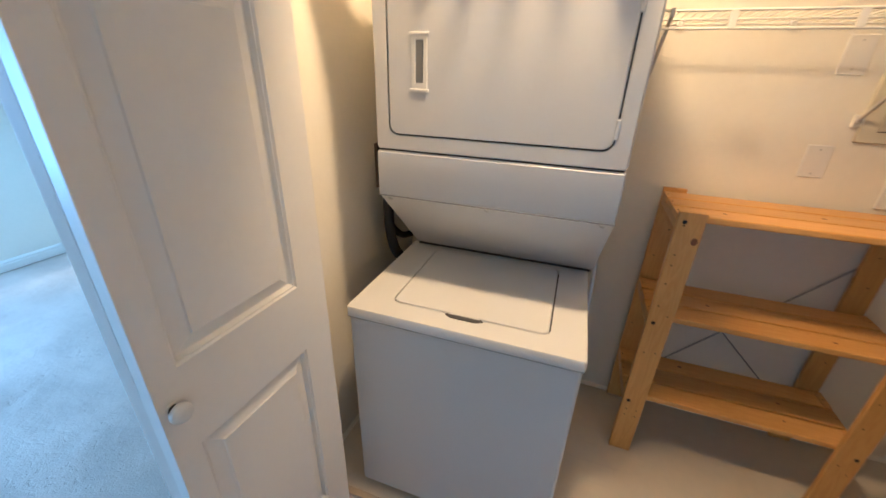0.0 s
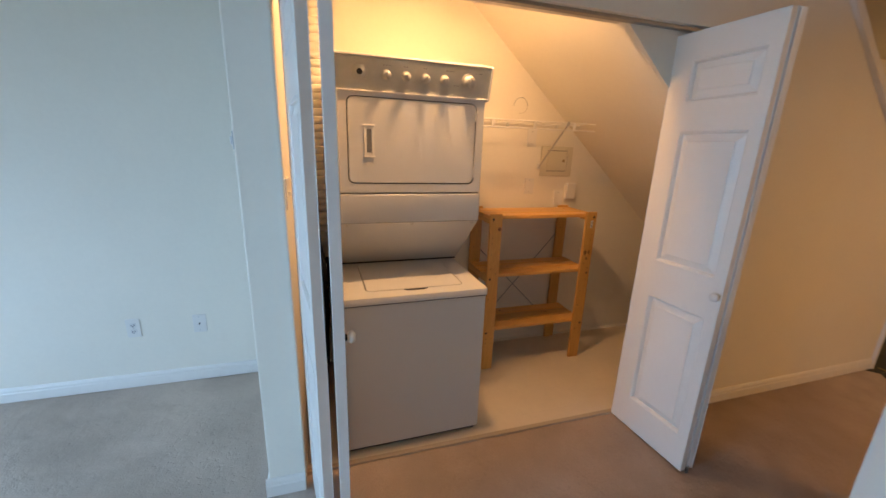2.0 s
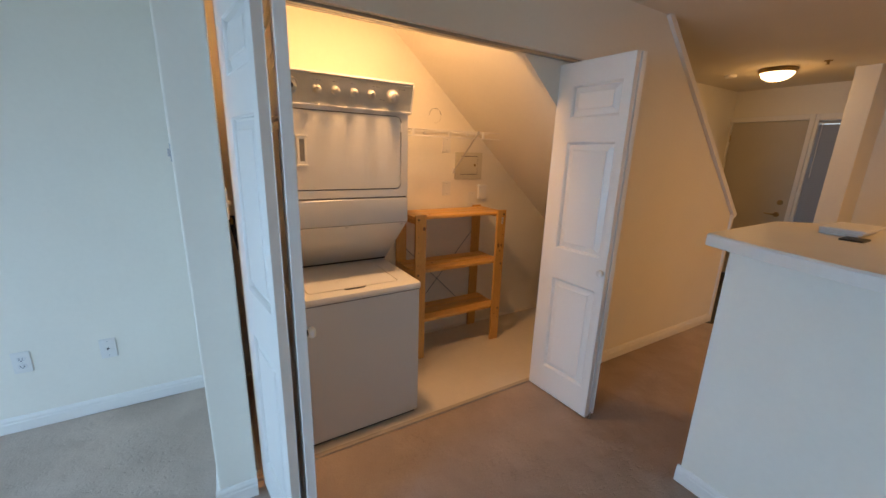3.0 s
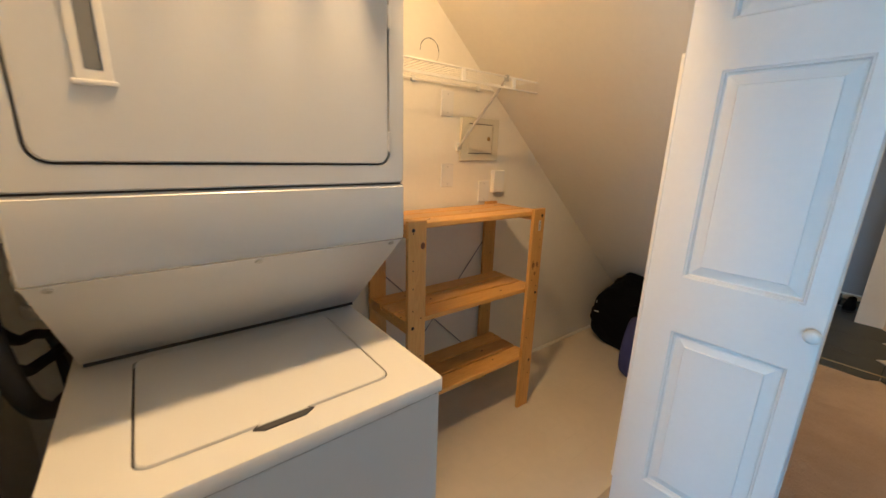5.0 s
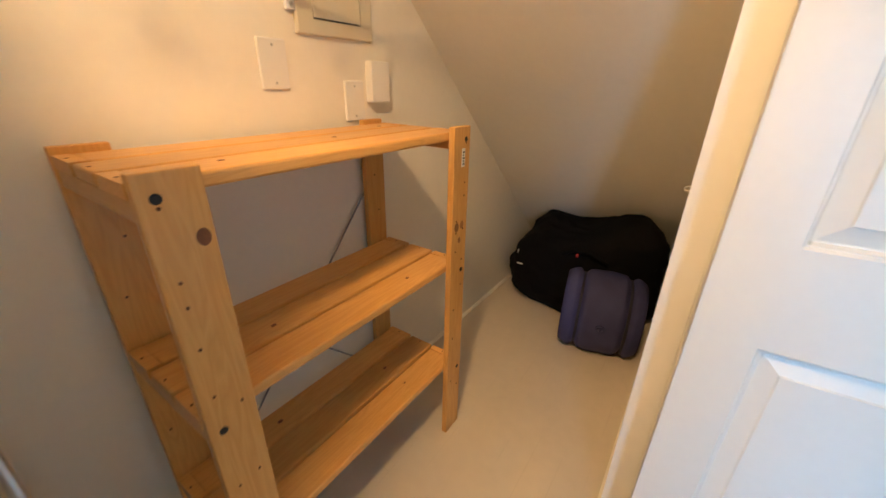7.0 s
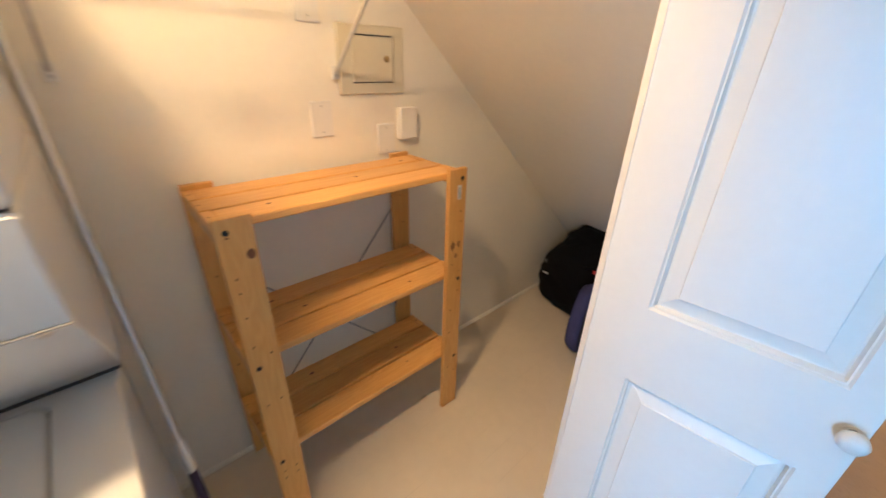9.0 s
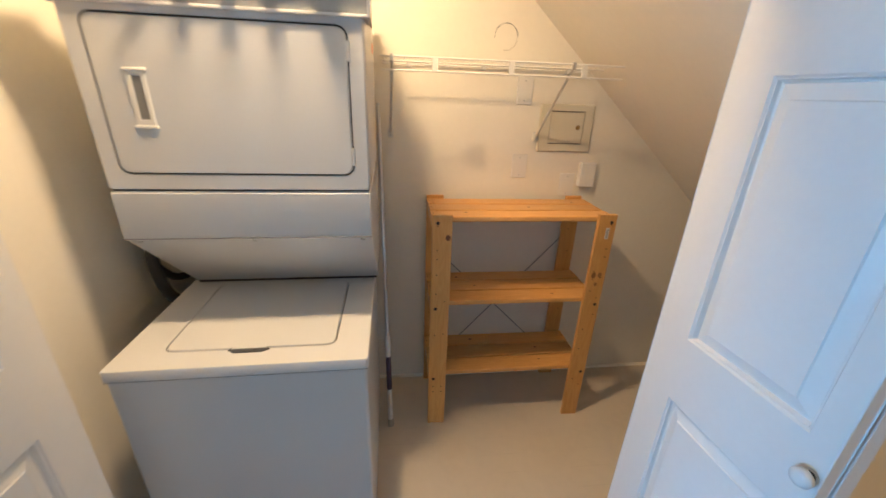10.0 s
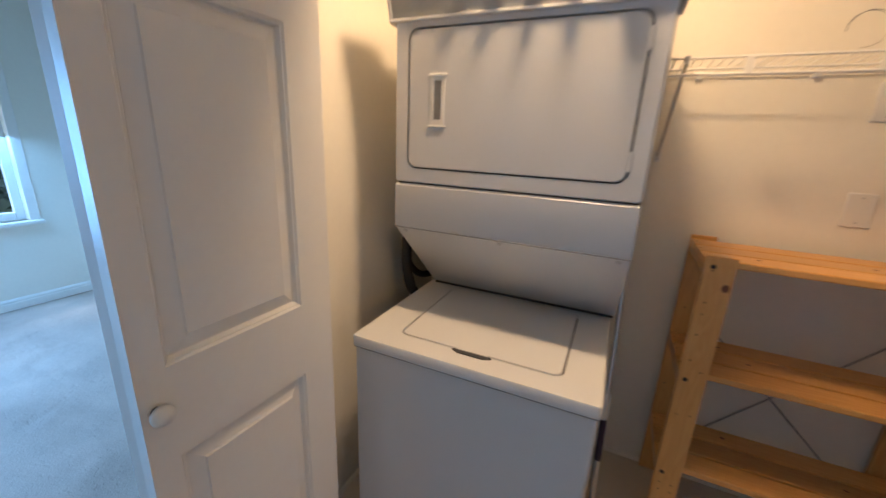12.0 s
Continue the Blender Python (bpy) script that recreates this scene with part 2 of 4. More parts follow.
ALU = material("aluminium", (0.72, 0.72, 0.72), 0.28, 0.05, 8, 120, 0.02, metal=1.0)
BRASS = material("aged_brass", (0.42, 0.30, 0.14), 0.35, 0.15, 12, 90, 0.03, metal=1.0)
WIRE = material("white_coated_wire", (0.80, 0.78, 0.73), 0.35, 0.03, 6, 60, 0.0)
BOLT = material("black_bolt_head", (0.03, 0.028, 0.026), 0.4, 0.2, 30, 200, 0.05, metal=0.6)
PEG = material("peg_hole_dark", (0.10, 0.04, 0.015), 0.9, 0.2, 30, 200, 0.0)
PINE_X, PINE_Y, PINE_Z = pine_material("pine_long", 0), pine_material("pine_cross", 1), pine_material("pine_upright", 2)
KNOTM = material("pine_knot", (0.20, 0.07, 0.025), 0.5, 0.35, 60, 200, 0.1)
NAVY = material("navy_nylon", (0.034, 0.038, 0.125), 0.75, 0.25, 9, 260, 0.35)
BLACKBAG = material("black_nylon", (0.004, 0.004, 0.005), 0.85, 0.3, 7, 260, 0.35)
REDTAG = material("red_tag", (0.5, 0.03, 0.03), 0.5)
TEALTAG = material("teal_strap", (0.03, 0.16, 0.26), 0.6)
ORANGE = material("orange_sticker", (0.75, 0.25, 0.07), 0.5, 0.1, 30)
PAPER = material("white_sticker", (0.8, 0.79, 0.76), 0.5)
INK = material("printed_ink", (0.06, 0.06, 0.065), 0.6)
PURPLE = material("purple_grip", (0.035, 0.02, 0.06), 0.5, 0.2, 30)
DUCT = material("white_vinyl_duct", (0.74, 0.72, 0.67), 0.4, 0.05, 8, 60, 0.03)
TILE = material("dark_green_tile", (0.044, 0.046, 0.032), 0.5, 0.25, 4, 40, 0.05)
TILEW = material("white_tile_inset", (0.62, 0.60, 0.55), 0.3, 0.05, 10, 40, 0.02)
GROUT = material("grout", (0.045, 0.05, 0.042), 0.9, 0.2, 20)
LAMINATE = material("white_laminate", (0.76, 0.73, 0.67), 0.35, 0.04, 5, 80, 0.02)
BLIND = material("blind_slat", (0.34, 0.37, 0.40), 0.5, 0.04, 5)
GLASS = glass()
BLACKBAG.node_tree.nodes["Principled BSDF"].inputs["Specular IOR Level"].default_value = 0.12
LEAF = material("hedge_leaf", (0.07, 0.12, 0.06), 0.6, 0.5, 4, 20, 0.1)
SOIL = material("lawn", (0.06, 0.09, 0.03), 0.9, 0.3, 0.6, 6, 0.3)
BARK = material("bark", (0.10, 0.07, 0.05), 0.9, 0.3, 6, 40, 0.5)
DOMEGLOW = glow("lamp_glass_lit", (1.0, 0.80, 0.50), 5.0)


# ---- mesh helpers ----
def part(name, bm, mat, parent=None, label="", smooth=0):
    """Links a bmesh as one mesh object; smooth: the angle in degrees under which edges are shaded round."""
    bmesh.ops.recalc_face_normals(bm, faces=bm.faces)
    me = bpy.data.meshes.new(name)
    if smooth:
        for f in bm.faces:
            f.smooth = True
        for e in bm.edges:
            if len(e.link_faces) == 2 and e.calc_face_angle(0) > radians(smooth):
                e.smooth = False
    bm.to_mesh(me)
    bm.free()
    me.materials.append(mat)
    ob = new(name, me)
    if parent:
        ob.parent = parent
    if label:
        ob["label"] = label
    return ob


def thing(name, label, category, place=(0, 0, 0), group="", kind=""):
    ob = new(name)
    ob.empty_display_size = 0.1
    ob.location = place
    return tagged(ob, label, category, group, kind)


def box(x0, y0, z0, x1, y1, z1, bevel=0.0, seg=2, bm=None):
    bm = bm or bmesh.new()
    vs = [bm.verts.new((x, y, z)) for x in (x0, x1) for y in (y0, y1) for z in (z0, z1)]
    fs = [bm.faces.new([vs[i] for i in q]) for q in ((0, 1, 3, 2), (4, 6, 7, 5), (0, 4, 5, 1), (2, 3, 7, 6), (0, 2, 6, 4), (1, 5, 7, 3))]
    if bevel:
        es = list({e for f in fs for e in f.edges})
        bmesh.ops.bevel(bm, geom=es, offset=bevel, segments=seg, affect="EDGES", profile=0.5)
    return bm


def lathe(profile, n=24, m=None):
    """A turned piece: profile of (radius, height) about z, moved by m."""
    bm = bmesh.new()
    rings = []
    for r, z in profile:
        if r < 1e-5:
            rings.append([bm.verts.new((0, 0, z))])
        else:
            rings.append([bm.verts.new((r * math.cos(2 * math.pi * i / n), r * math.sin(2 * math.pi * i / n), z)) for i in range(n)])
    for a, b in zip(rings, rings[1:]):
        for i in range(n):
            j = (i + 1) % n
            q = [a[i % len(a)], a[j % len(a)], b[j % len(b)], b[i % len(b)]]
            q = list(dict.fromkeys(q))
            if len(q) > 2:
                bm.faces.new(q)
    for r in (rings[0], rings[-1]):
        if len(r) > 2:
            bm.faces.new(r)
    if m is not None:
        bm.transform(m)
    return bm


def tube(points, r, n=8, bm=None):
    """A round rod along points; r: one radius or one a point."""
    bm = bm or bmesh.new()
    pts = [Vector(p) for p in points]
    rings = []
    for i, p in enumerate(pts):
        d = (pts[min(i + 1, len(pts) - 1)] - pts[max(i - 1, 0)]).normalized()
        u = d.orthogonal().normalized() if not rings else (u - d * u.dot(d)).normalized()
        v = d.cross(u)
        rr = r[i] if isinstance(r, (list, tuple)) else r
        rings.append([bm.verts.new(p + (u * math.cos(2 * math.pi * k / n) + v * math.sin(2 * math.pi * k / n)) * rr) for k in range(n)])
    for a, b in zip(rings, rings[1:]):
        for k in range(n):
            bm.faces.new((a[k], a[(k + 1) % n], b[(k + 1) % n], b[k]))
    bm.faces.new(rings[0])
    bm.faces.new(rings[-1])
    return bm


def rrect(x0, y0, x1, y1, r, n=5):
    pts = []
    for cx, cy, a in ((x1 - r, y1 - r, 0), (x0 + r, y1 - r, 90), (x0 + r, y0 + r, 180), (x1 - r, y0 + r, 270)):
        for i in range(n + 1):
            t = radians(a + 90 * i / n)
            pts.append((cx + r * math.cos(t), cy + r * math.sin(t)))
    return pts


def loft(loops, close_ends=True):
    """A skin over loops of points with equal counts."""
    bm = bmesh.new()
    vs = [[bm.verts.new(p) for p in loop] for loop in loops]
    for a, b in zip(vs, vs[1:]):
        for i in range(len(a)):
            j = (i + 1) % len(a)
            bm.faces.new((a[i], a[j], b[j], b[i]))
    if close_ends:
        bm.faces.new(vs[0])
        bm.faces.new(vs[-1])
    return bm


def slab(pts, z0, z1, edge=0.003):
    """A plate of that outline, its upper edge rounded."""
    c = Vector((sum(p[0] for p in pts) / len(pts), sum(p[1] for p in pts) / len(pts)))
    shrink = []
    for x, y in pts:
        d = Vector((x, y)) - c
        shrink.append(c + d * (1 - edge / max(d.length, 0.01)))
    return loft([[(x, y, z0) for x, y in pts], [(x, y, z1 - edge) for x, y in pts], [(p.x, p.y, z1) for p in shrink]])


def ring_slab(outer, inner, z0, z1, edge=0.003):
    """A plate with a hole; both loops have equal counts."""
    bm = bmesh.new()
    def lift(pts, z):
        return [bm.verts.new((x, y, z)) for x, y in pts]
    c = Vector((sum(p[0] for p in outer) / len(outer), sum(p[1] for p in outer) / len(outer)))
    o2 = [tuple(c + (Vector(p) - c) * (1 - edge / (Vector(p) - c).length)) for p in outer]
    loops = [lift(inner, z0), lift(inner, z1), lift(o2, z1), lift(outer, z1 - edge), lift(outer, z0)]
    for a, b in zip(loops, loops[1:] + loops[:1]):
        for i in range(len(a)):
            j = (i + 1) % len(a)
            bm.faces.new((a[i], a[j], b[j], b[i]))
    return bm


def moved(bm, m):
    bm.transform(m)
    return bm


# turns a plate drawn in x, y (thickness z) to stand upright facing -y: x stays, y becomes z, z becomes -y
UPRIGHT = Matrix(((1, 0, 0, 0), (0, 0, -1, 0), (0, 1, 0, 0), (0, 0, 0, 1)))


def structure(name, bm, mat, label, smooth=0):
    return tagged(part(name, bm, mat, smooth=smooth), label, name.split("_")[0], "", "structure")


# ---- plan: the numbers of the place ----
YB, YF, YI = 2.127, 1.11, 1.230          # back wall, hall side and closet side of the front wall
XL, XJ0, XJ1 = -0.365, -0.22, 1.60       # left partition, closet opening
ZC, ZH = 2.385, 2.03                     # ceiling, opening head
WX, FX, SY = -3.45, 5.72, -3.2           # window wall, front door wall, rear wall


def slope_z(x):
    return 2.05 - 0.883 * (x - 1.16)


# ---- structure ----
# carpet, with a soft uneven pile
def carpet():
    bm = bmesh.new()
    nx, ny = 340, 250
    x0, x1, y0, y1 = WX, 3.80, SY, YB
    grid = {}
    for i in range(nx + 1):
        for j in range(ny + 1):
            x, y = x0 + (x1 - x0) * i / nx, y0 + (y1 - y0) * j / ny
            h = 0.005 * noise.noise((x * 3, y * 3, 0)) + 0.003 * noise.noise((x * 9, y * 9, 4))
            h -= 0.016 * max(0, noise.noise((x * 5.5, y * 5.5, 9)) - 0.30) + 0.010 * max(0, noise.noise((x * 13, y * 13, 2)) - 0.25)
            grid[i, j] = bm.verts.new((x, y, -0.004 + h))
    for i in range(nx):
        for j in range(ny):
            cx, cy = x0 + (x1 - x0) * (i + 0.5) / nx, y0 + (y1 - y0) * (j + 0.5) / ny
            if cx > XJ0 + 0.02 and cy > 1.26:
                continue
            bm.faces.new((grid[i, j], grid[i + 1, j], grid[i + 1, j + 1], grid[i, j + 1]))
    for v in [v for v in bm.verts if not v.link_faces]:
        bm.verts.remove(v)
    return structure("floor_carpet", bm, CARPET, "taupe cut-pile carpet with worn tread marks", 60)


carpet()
structure("floor_closet", box(XJ0, 1.20, -0.03, 3.5, YB, 0.006, 0.003), PLANK_VINYL, "beige sheet vinyl floor with faint plank lines in the laundry closet")
structure("trim_threshold", box(XJ0, 1.178, -0.01, XJ1, 1.204, 0.010, 0.004), material("beige_trim_strip", (0.46, 0.37, 0.28), 0.5), "beige strip where carpet meets vinyl")
structure("floor_slab", box(WX - 0.2, SY - 0.2, -0.25, 6.2, YB + 0.2, -0.035), GROUT, "plain floor slab under the coverings")

structure("wall_back", box(WX - 0.15, YB, -0.03, FX + 0.15, YB + 0.15, ZC), PAINT, "cream painted back wall of closet and room")
structure("wall_partition", box(XL, YF, -0.01, XJ0, YB, ZC, 0.006), PAINT, "cream painted partition beside the closet opening")
structure("wall_header", box(XJ0, YF, ZH, XJ1, YI, ZC), PAINT, "cream painted wall over the closet opening")


def prism(pts_xz, y0, y1):
    return loft([[(x, y0, z) for x, z in pts_xz], [(x, y1, z) for x, z in pts_xz]])


structure("wall_hall", prism([(XJ1, -0.01), (3.72, -0.01), (3.72, 1.04), (2.28, 2.37), (2.28, ZC), (XJ1, ZC)], YF, YI), PAINT,
          "cream hall wall whose top slopes along the stairs")
structure("wall_stair_infill", prism([(1.15, ZH), (XJ1, ZH), (XJ1, slope_z(XJ1)), (1.15, slope_z(1.15))], 1.170, 1.188), PAINT,
          "cream triangular infill above the sloping closet ceiling")
# the cap along the top of the stair wall
structure("trim_stair_cap", loft([[(x + dx, y, z + dz) for y, dx, dz in ((1.085, 0, 0), (1.27, 0, 0), (1.27, 0.028, 0.03), (1.085, 0.028, 0.03))]
                                  for x, z in ((3.75, 1.015), (2.275, 2.375))]), TRIM, "white sloping cap on the stair wall")
structure("trim_stair_post", box(3.72, 1.09, 0.0, 3.745, 1.265, 1.04, 0.003), TRIM, "white end board of the stair wall")
structure("ceiling_slope", prism([(0.66, slope_z(0.66)), (3.48, slope_z(3.48)), (3.48, slope_z(3.48) + 0.1), (0.66, slope_z(0.66) + 0.1)], 1.189, YB), PAINT,
          "cream sloping underside of the stairs over the closet")
structure("ceiling_main", box(WX - 0.15, SY - 0.15, ZC, FX + 0.15, YB + 0.15, ZC + 0.12), CEIL, "cream textured ceiling")
# closet jamb reveals
structure("trim_jamb", box(XJ1 - 0.012, YF + 0.002, 0.0, XJ1 + 0.002, YI + 0.004, ZH), TRIM, "white painted closet jamb")
structure("trim_track", box(XJ0, 1.135, ZH - 0.013, XJ1 - 0.012, 1.165, ZH + 0.002), material("track_grey", (0.35, 0.34, 0.32), 0.4, metal=0.7), "grey metal folding door track")


def baseboard(x0, y0, x1, y1, h=0.085):
    """A board with a stepped moulded top, on the wall line from one end to the other, proud of it to the left of that way."""
    d = Vector((x1 - x0, y1 - y0, 0))
    n = Vector((-d.y, d.x, 0)).normalized()
    prof = ((0, 0), (0.014, 0), (0.014, h * 0.62), (0.011, h * 0.68), (0.011, h * 0.82), (0.005, h * 0.97), (0, h))
    loops = [[tuple(Vector((px, py, 0)) + n * a + Vector((0, 0, z))) for a, z in prof] for px, py in ((x0, y0), (x1, y1))]
    return structure("baseboard", loft(loops), TRIM, "white moulded baseboard")


baseboard(XL, YB, WX, YB)
baseboard(XL, YF, XL, YB)
baseboard(XJ0, YF, XL - 0.014, YF)
baseboard(3.72, YF, XJ1, YF)
baseboard(WX, YB, WX, SY)
for a in ((3.0, YB, XJ0, YB), (XJ0, YB, XJ0, YI), (XJ1, YI, 3.0, YI)):
    b = baseboard(*a, h=0.018)
    b["label"] = "low cream cove base round the closet floor"
    b.data.materials[0] = PAINT


# window wall with two openings
def wall_with_openings(name, x0, x1, y0, y1, holes, label):
    """A wall along y with rectangular holes (ya, yb, za, zb), in order of y."""
    bm = bmesh.new()
    y = y0
    for ya, yb, za, zb in holes:
        box(x0, y, -0.03, x1, ya, ZC, bm=bm)
        if za > 0.05:
            box(x0, ya, -0.03, x1, yb, za, bm=bm)
        box(x0, ya, zb, x1, yb, ZC, bm=bm)
        y = yb
    box(x0, y, -0.03, x1, y1, ZC, bm=bm)
    return structure(name, bm, PAINT, label)


WIN = (0.57, 1.645, 0.668, 2.02)
# second opening, out of view, added as a way in for side daylight
ADDED_OPENING = (-0.95, 0.20, 0.0, 2.05)
wall_with_openings("wall_window", WX - 0.15, WX, SY, YB, [ADDED_OPENING, WIN], "cream painted wall with the living room windows")


def sash_window(name, ya, yb, za, zb, label, rail_z):
    w = thing(name, label, "window", (WX, 0, 0), kind="structure")
    w.location = (0, 0, 0)
    def bar(nm, y0, z0, y1, z1, x0=WX - 0.10, x1=WX - 0.05):
        part(nm, box(x0, y0, z0, x1, y1, z1, 0.004), TRIM, w)
    for y0, y1 in ((ya, ya + 0.05), (yb - 0.05, yb)):
        bar("window_frame", y0, za, y1, zb)
    bar("window_frame", ya + 0.05, za, yb - 0.05, za + 0.06)
    bar("window_frame", ya + 0.05, zb - 0.05, yb - 0.05, zb)
    if rail_z:
        bar("meeting_rail", ya + 0.05, rail_z - 0.025, yb - 0.05, rail_z + 0.025, WX - 0.09, WX - 0.045)
    else:
        bar("mullion", (ya + yb) / 2 - 0.03, za + 0.06, (ya + yb) / 2 + 0.03, zb - 0.05, WX - 0.09, WX - 0.045)
    # casing and sill on the room side
    for y0, z0, y1, z1 in ((ya - 0.06, za, ya, zb + 0.06), (yb, za, yb + 0.06, zb + 0.06), (ya, zb, yb, zb + 0.06)):
        part("casing", box(WX - 0.002, y0, z0, WX + 0.016, y1, z1, 0.004), TRIM, w)
    if za > 0.1:
        part("window_sill", box(WX - 0.05, ya - 0.075, za - 0.03, WX + 0.045, yb + 0.075, za, 0.006), TRIM, w)
    g = part("pane", box(WX - 0.078, ya + 0.045, za + 0.05, WX - 0.072, yb - 0.045, zb - 0.045), GLASS, w)
    g.visible_shadow = False
    return w


sash_window("window_1", *WIN, "white sash window onto green shrubs", 1.165)
sash_window("window_2", *ADDED_OPENING, "white glazed patio door onto the garden", 0)
structure("wall_rear", box(WX - 0.15, SY - 0.15, -0.03, FX + 0.15, SY, ZC), PAINT, "cream painted rear wall")
structure("wall_front", box(FX, SY, -0.03, FX + 0.15, 0.86, ZC), PAINT, "cream painted front wall")
structure("wall_front_upper", box(FX, 0.86, 2.06, FX + 0.15, YB, ZC), PAINT, "cream painted wall over the front door")
structure("wall_entry_side", box(4.90, 0.69, -0.02, FX, 0.86, ZC, 0.005), PAINT, "cream painted wall beside the entry")

# outside
structure("ground", box(-60, -60, -0.5, WX - 0.16, 60, -0.30), SOIL, "green lawn outside the windows")


def hedge(x, y, w, h):
    t = thing("shrub", "dense dark green shrub outside the window", "shrub", (x, y, -0.3))
    rnd = random.Random(int(x * 100 + y * 10))
    trunk = bmesh.new()
    for k in range(5):
        a = rnd.uniform(0, 6.28)
        tube([(0, 0, -0.02), (0.15 * math.cos(a), 0.15 * math.sin(a), h * 0.35), (0.4 * w * math.cos(a), 0.4 * w * math.sin(a), h * 0.8)], [0.05, 0.035, 0.012], 6, trunk)
    part("trunk", trunk, BARK, t)
    bm = bmesh.new()
    for k in range(2600):
        d = Vector((rnd.gauss(0, 1), rnd.gauss(0, 1), rnd.gauss(0, 1))).normalized()
        rr = rnd.uniform(0.5, 1.0) * (1 + 0.25 * noise.noise(d * 2.3))
        c = Vector((d.x * w * 0.5 * rr, d.y * w * 0.5 * rr, h * 0.55 + d.z * h * 0.5 * rr))
        u = Vector((rnd.gauss(0, 1), rnd.gauss(0, 1), rnd.gauss(0, 1))).normalized() * rnd.uniform(0.04, 0.08)
        v = u.orthogonal().normalized() * rnd.uniform(0.02, 0.035)
        bm.faces.new([bm.verts.new(c + p) for p in (-u, v, u, -v)])
    part("crown", bm, LEAF, t)


for hx, hy, hw, hh in ((-7.2, 3.6, 2.6, 2.4), (-7.6, 2.0, 2.4, 2.2), (-7.0, 0.4, 2.2, 2.3), (-8.6, 5.6, 3.2, 3.6), (-9.5, 2.8, 3.4, 4.2), (-8.0, -2.0, 2.6, 2.4)):
    hedge(hx, hy, hw, hh)


# ---- folding doors ----
def leaf_mesh(w=0.44, h=1.985, t=0.031, near=0.05, far=0.10):
    """A moulded three-panel leaf: x along its width, front at y = 0 facing -y; near, far: its two stiles."""
    bm = bmesh.new()
    xs = [0, near, w - far, w]
    zs = [0, 0.172, 0.778, 0.964, 1.573, 1.70, 1.87, h]
    holes = {(1, 1), (1, 3), (1, 5)}
    for side in (0, 1):
        def P(x, z, d):
            return bm.verts.new((x, d if side == 0 else t - d, z))
        for i in range(3):
            for j in range(7):
                x0, x1, z0, z1 = xs[i], xs[i + 1], zs[j], zs[j + 1]
                if (i, j) not in holes:
                    bm.faces.new([P(x0, z0, 0), P(x1, z0, 0), P(x1, z1, 0), P(x0, z1, 0)])
                    continue
                loops = []
                for ins, dep in ((0, 0), (0.004, 0.0045), (0.0065, 0.0045), (0.010, 0.0155), (0.014, 0.0155), (0.042, 0.0055), (0.0445, 0.002)):
                    loops.append([P(x, z, dep) for x, z in ((x0 + ins, z0 + ins), (x1 - ins, z0 + ins), (x1 - ins, z1 - ins), (x0 + ins, z1 - ins))])
                for a, b in zip(loops, loops[1:]):
                    for k in range(4):
                        bm.faces.new((a[k], a[(k + 1) % 4], b[(k + 1) % 4], b[k]))
                bm.faces.new(loops[-1])
    for x in (0, w):
        for z0, z1 in zip(zs, zs[1:]):
            bm.faces.new([bm.verts.new((x, y, z)) for y, z in ((0, z0), (t, z0), (t, z1), (0, z1))])
    for z in (0, h):
        for x0, x1 in zip(xs, xs[1:]):
            bm.faces.new([bm.verts.new((x, y, z)) for x, y in ((x0, 0), (x1, 0), (x1, t), (x0, t))])
    bmesh.ops.remove_doubles(bm, verts=bm.verts, dist=0.0002)
    outer = [e for e in bm.edges if len(e.link_faces) == 2 and e.calc_face_angle(0) > 1.4]
    bmesh.ops.bevel(bm, geom=outer, offset=0.0025, segments=2, affect="EDGES", profile=0.5)
    return bm


def leaf_pose(ax, ay, bx, by, z=0.012):
    """Local x runs from (ax, ay) to (bx, by)."""
    return pose(ax, ay, z, 0, 0, math.degrees(math.atan2(by - ay, bx - ax)))


def folding_door(name, label, lead, second, knob_x, wide, lift):
    """lead and second: the ends of the two leaves and whether the narrow stile comes first; wide: what the leading leaf is wider by."""
    d = thing(name, label, "door", (lead[0], lead[1], 0), kind="structure")
    d.location = (0, 0, 0)
    for nm, (ax, ay, bx, by, narrow_first), e in (("leading_leaf", lead, wide), ("jamb_leaf", second, 0)):
        near, far = (0.050, 0.098) if narrow_first else (0.100, 0.047)
        l = part(nm, leaf_mesh(w=0.44 + e, near=near, far=far), DOOR, d)
        l.matrix_local = leaf_pose(ax, ay, bx, by, lift)
        if nm == "leading_leaf":
            k = part("knob", lathe([(0.0, 0.034), (0.010, 0.0335), (0.0165, 0.030), (0.0195, 0.024), (0.0185, 0.017), (0.012, 0.011), (0.0085, 0.008), (0.0085, 0.003), (0.013, 0.002), (0.013, -0.001)], 20),
                     IVORY, l, "glossy white round knob", 60)
            k.matrix_local = pose(knob_x, 0, 0.893, 90, 0, 0)
            # dark ring stands in for the knob's contact shadow on the leaf
            part("knob_shade", lathe([(0.0095, 0.0025), (0.0105, 0.004), (0.0105, 0.0095), (0.0095, 0.011)], 16), BOLT, k, "dark ring for the shade behind the knob", 60)
    return d


def butterfly_hinge(parent, x, y, z, rz):
    bm = bmesh.new()
    for side in (-1, 1):
        for z in (-0.012, 0.012):
            box(min(side * 0.002, side * 0.008), -0.001, z - 0.007, max(side * 0.002, side * 0.008), 0.001, z + 0.007, 0.0006, 1, bm)
    tube([(0, -0.002, -0.024), (0, -0.002, 0.024)], 0.0032, 8, bm)
    h = part("hinge", bm, STEEL, parent, "small worn steel hinge")
    h.matrix_local = pose(x, y, z, 0, 0, rz)


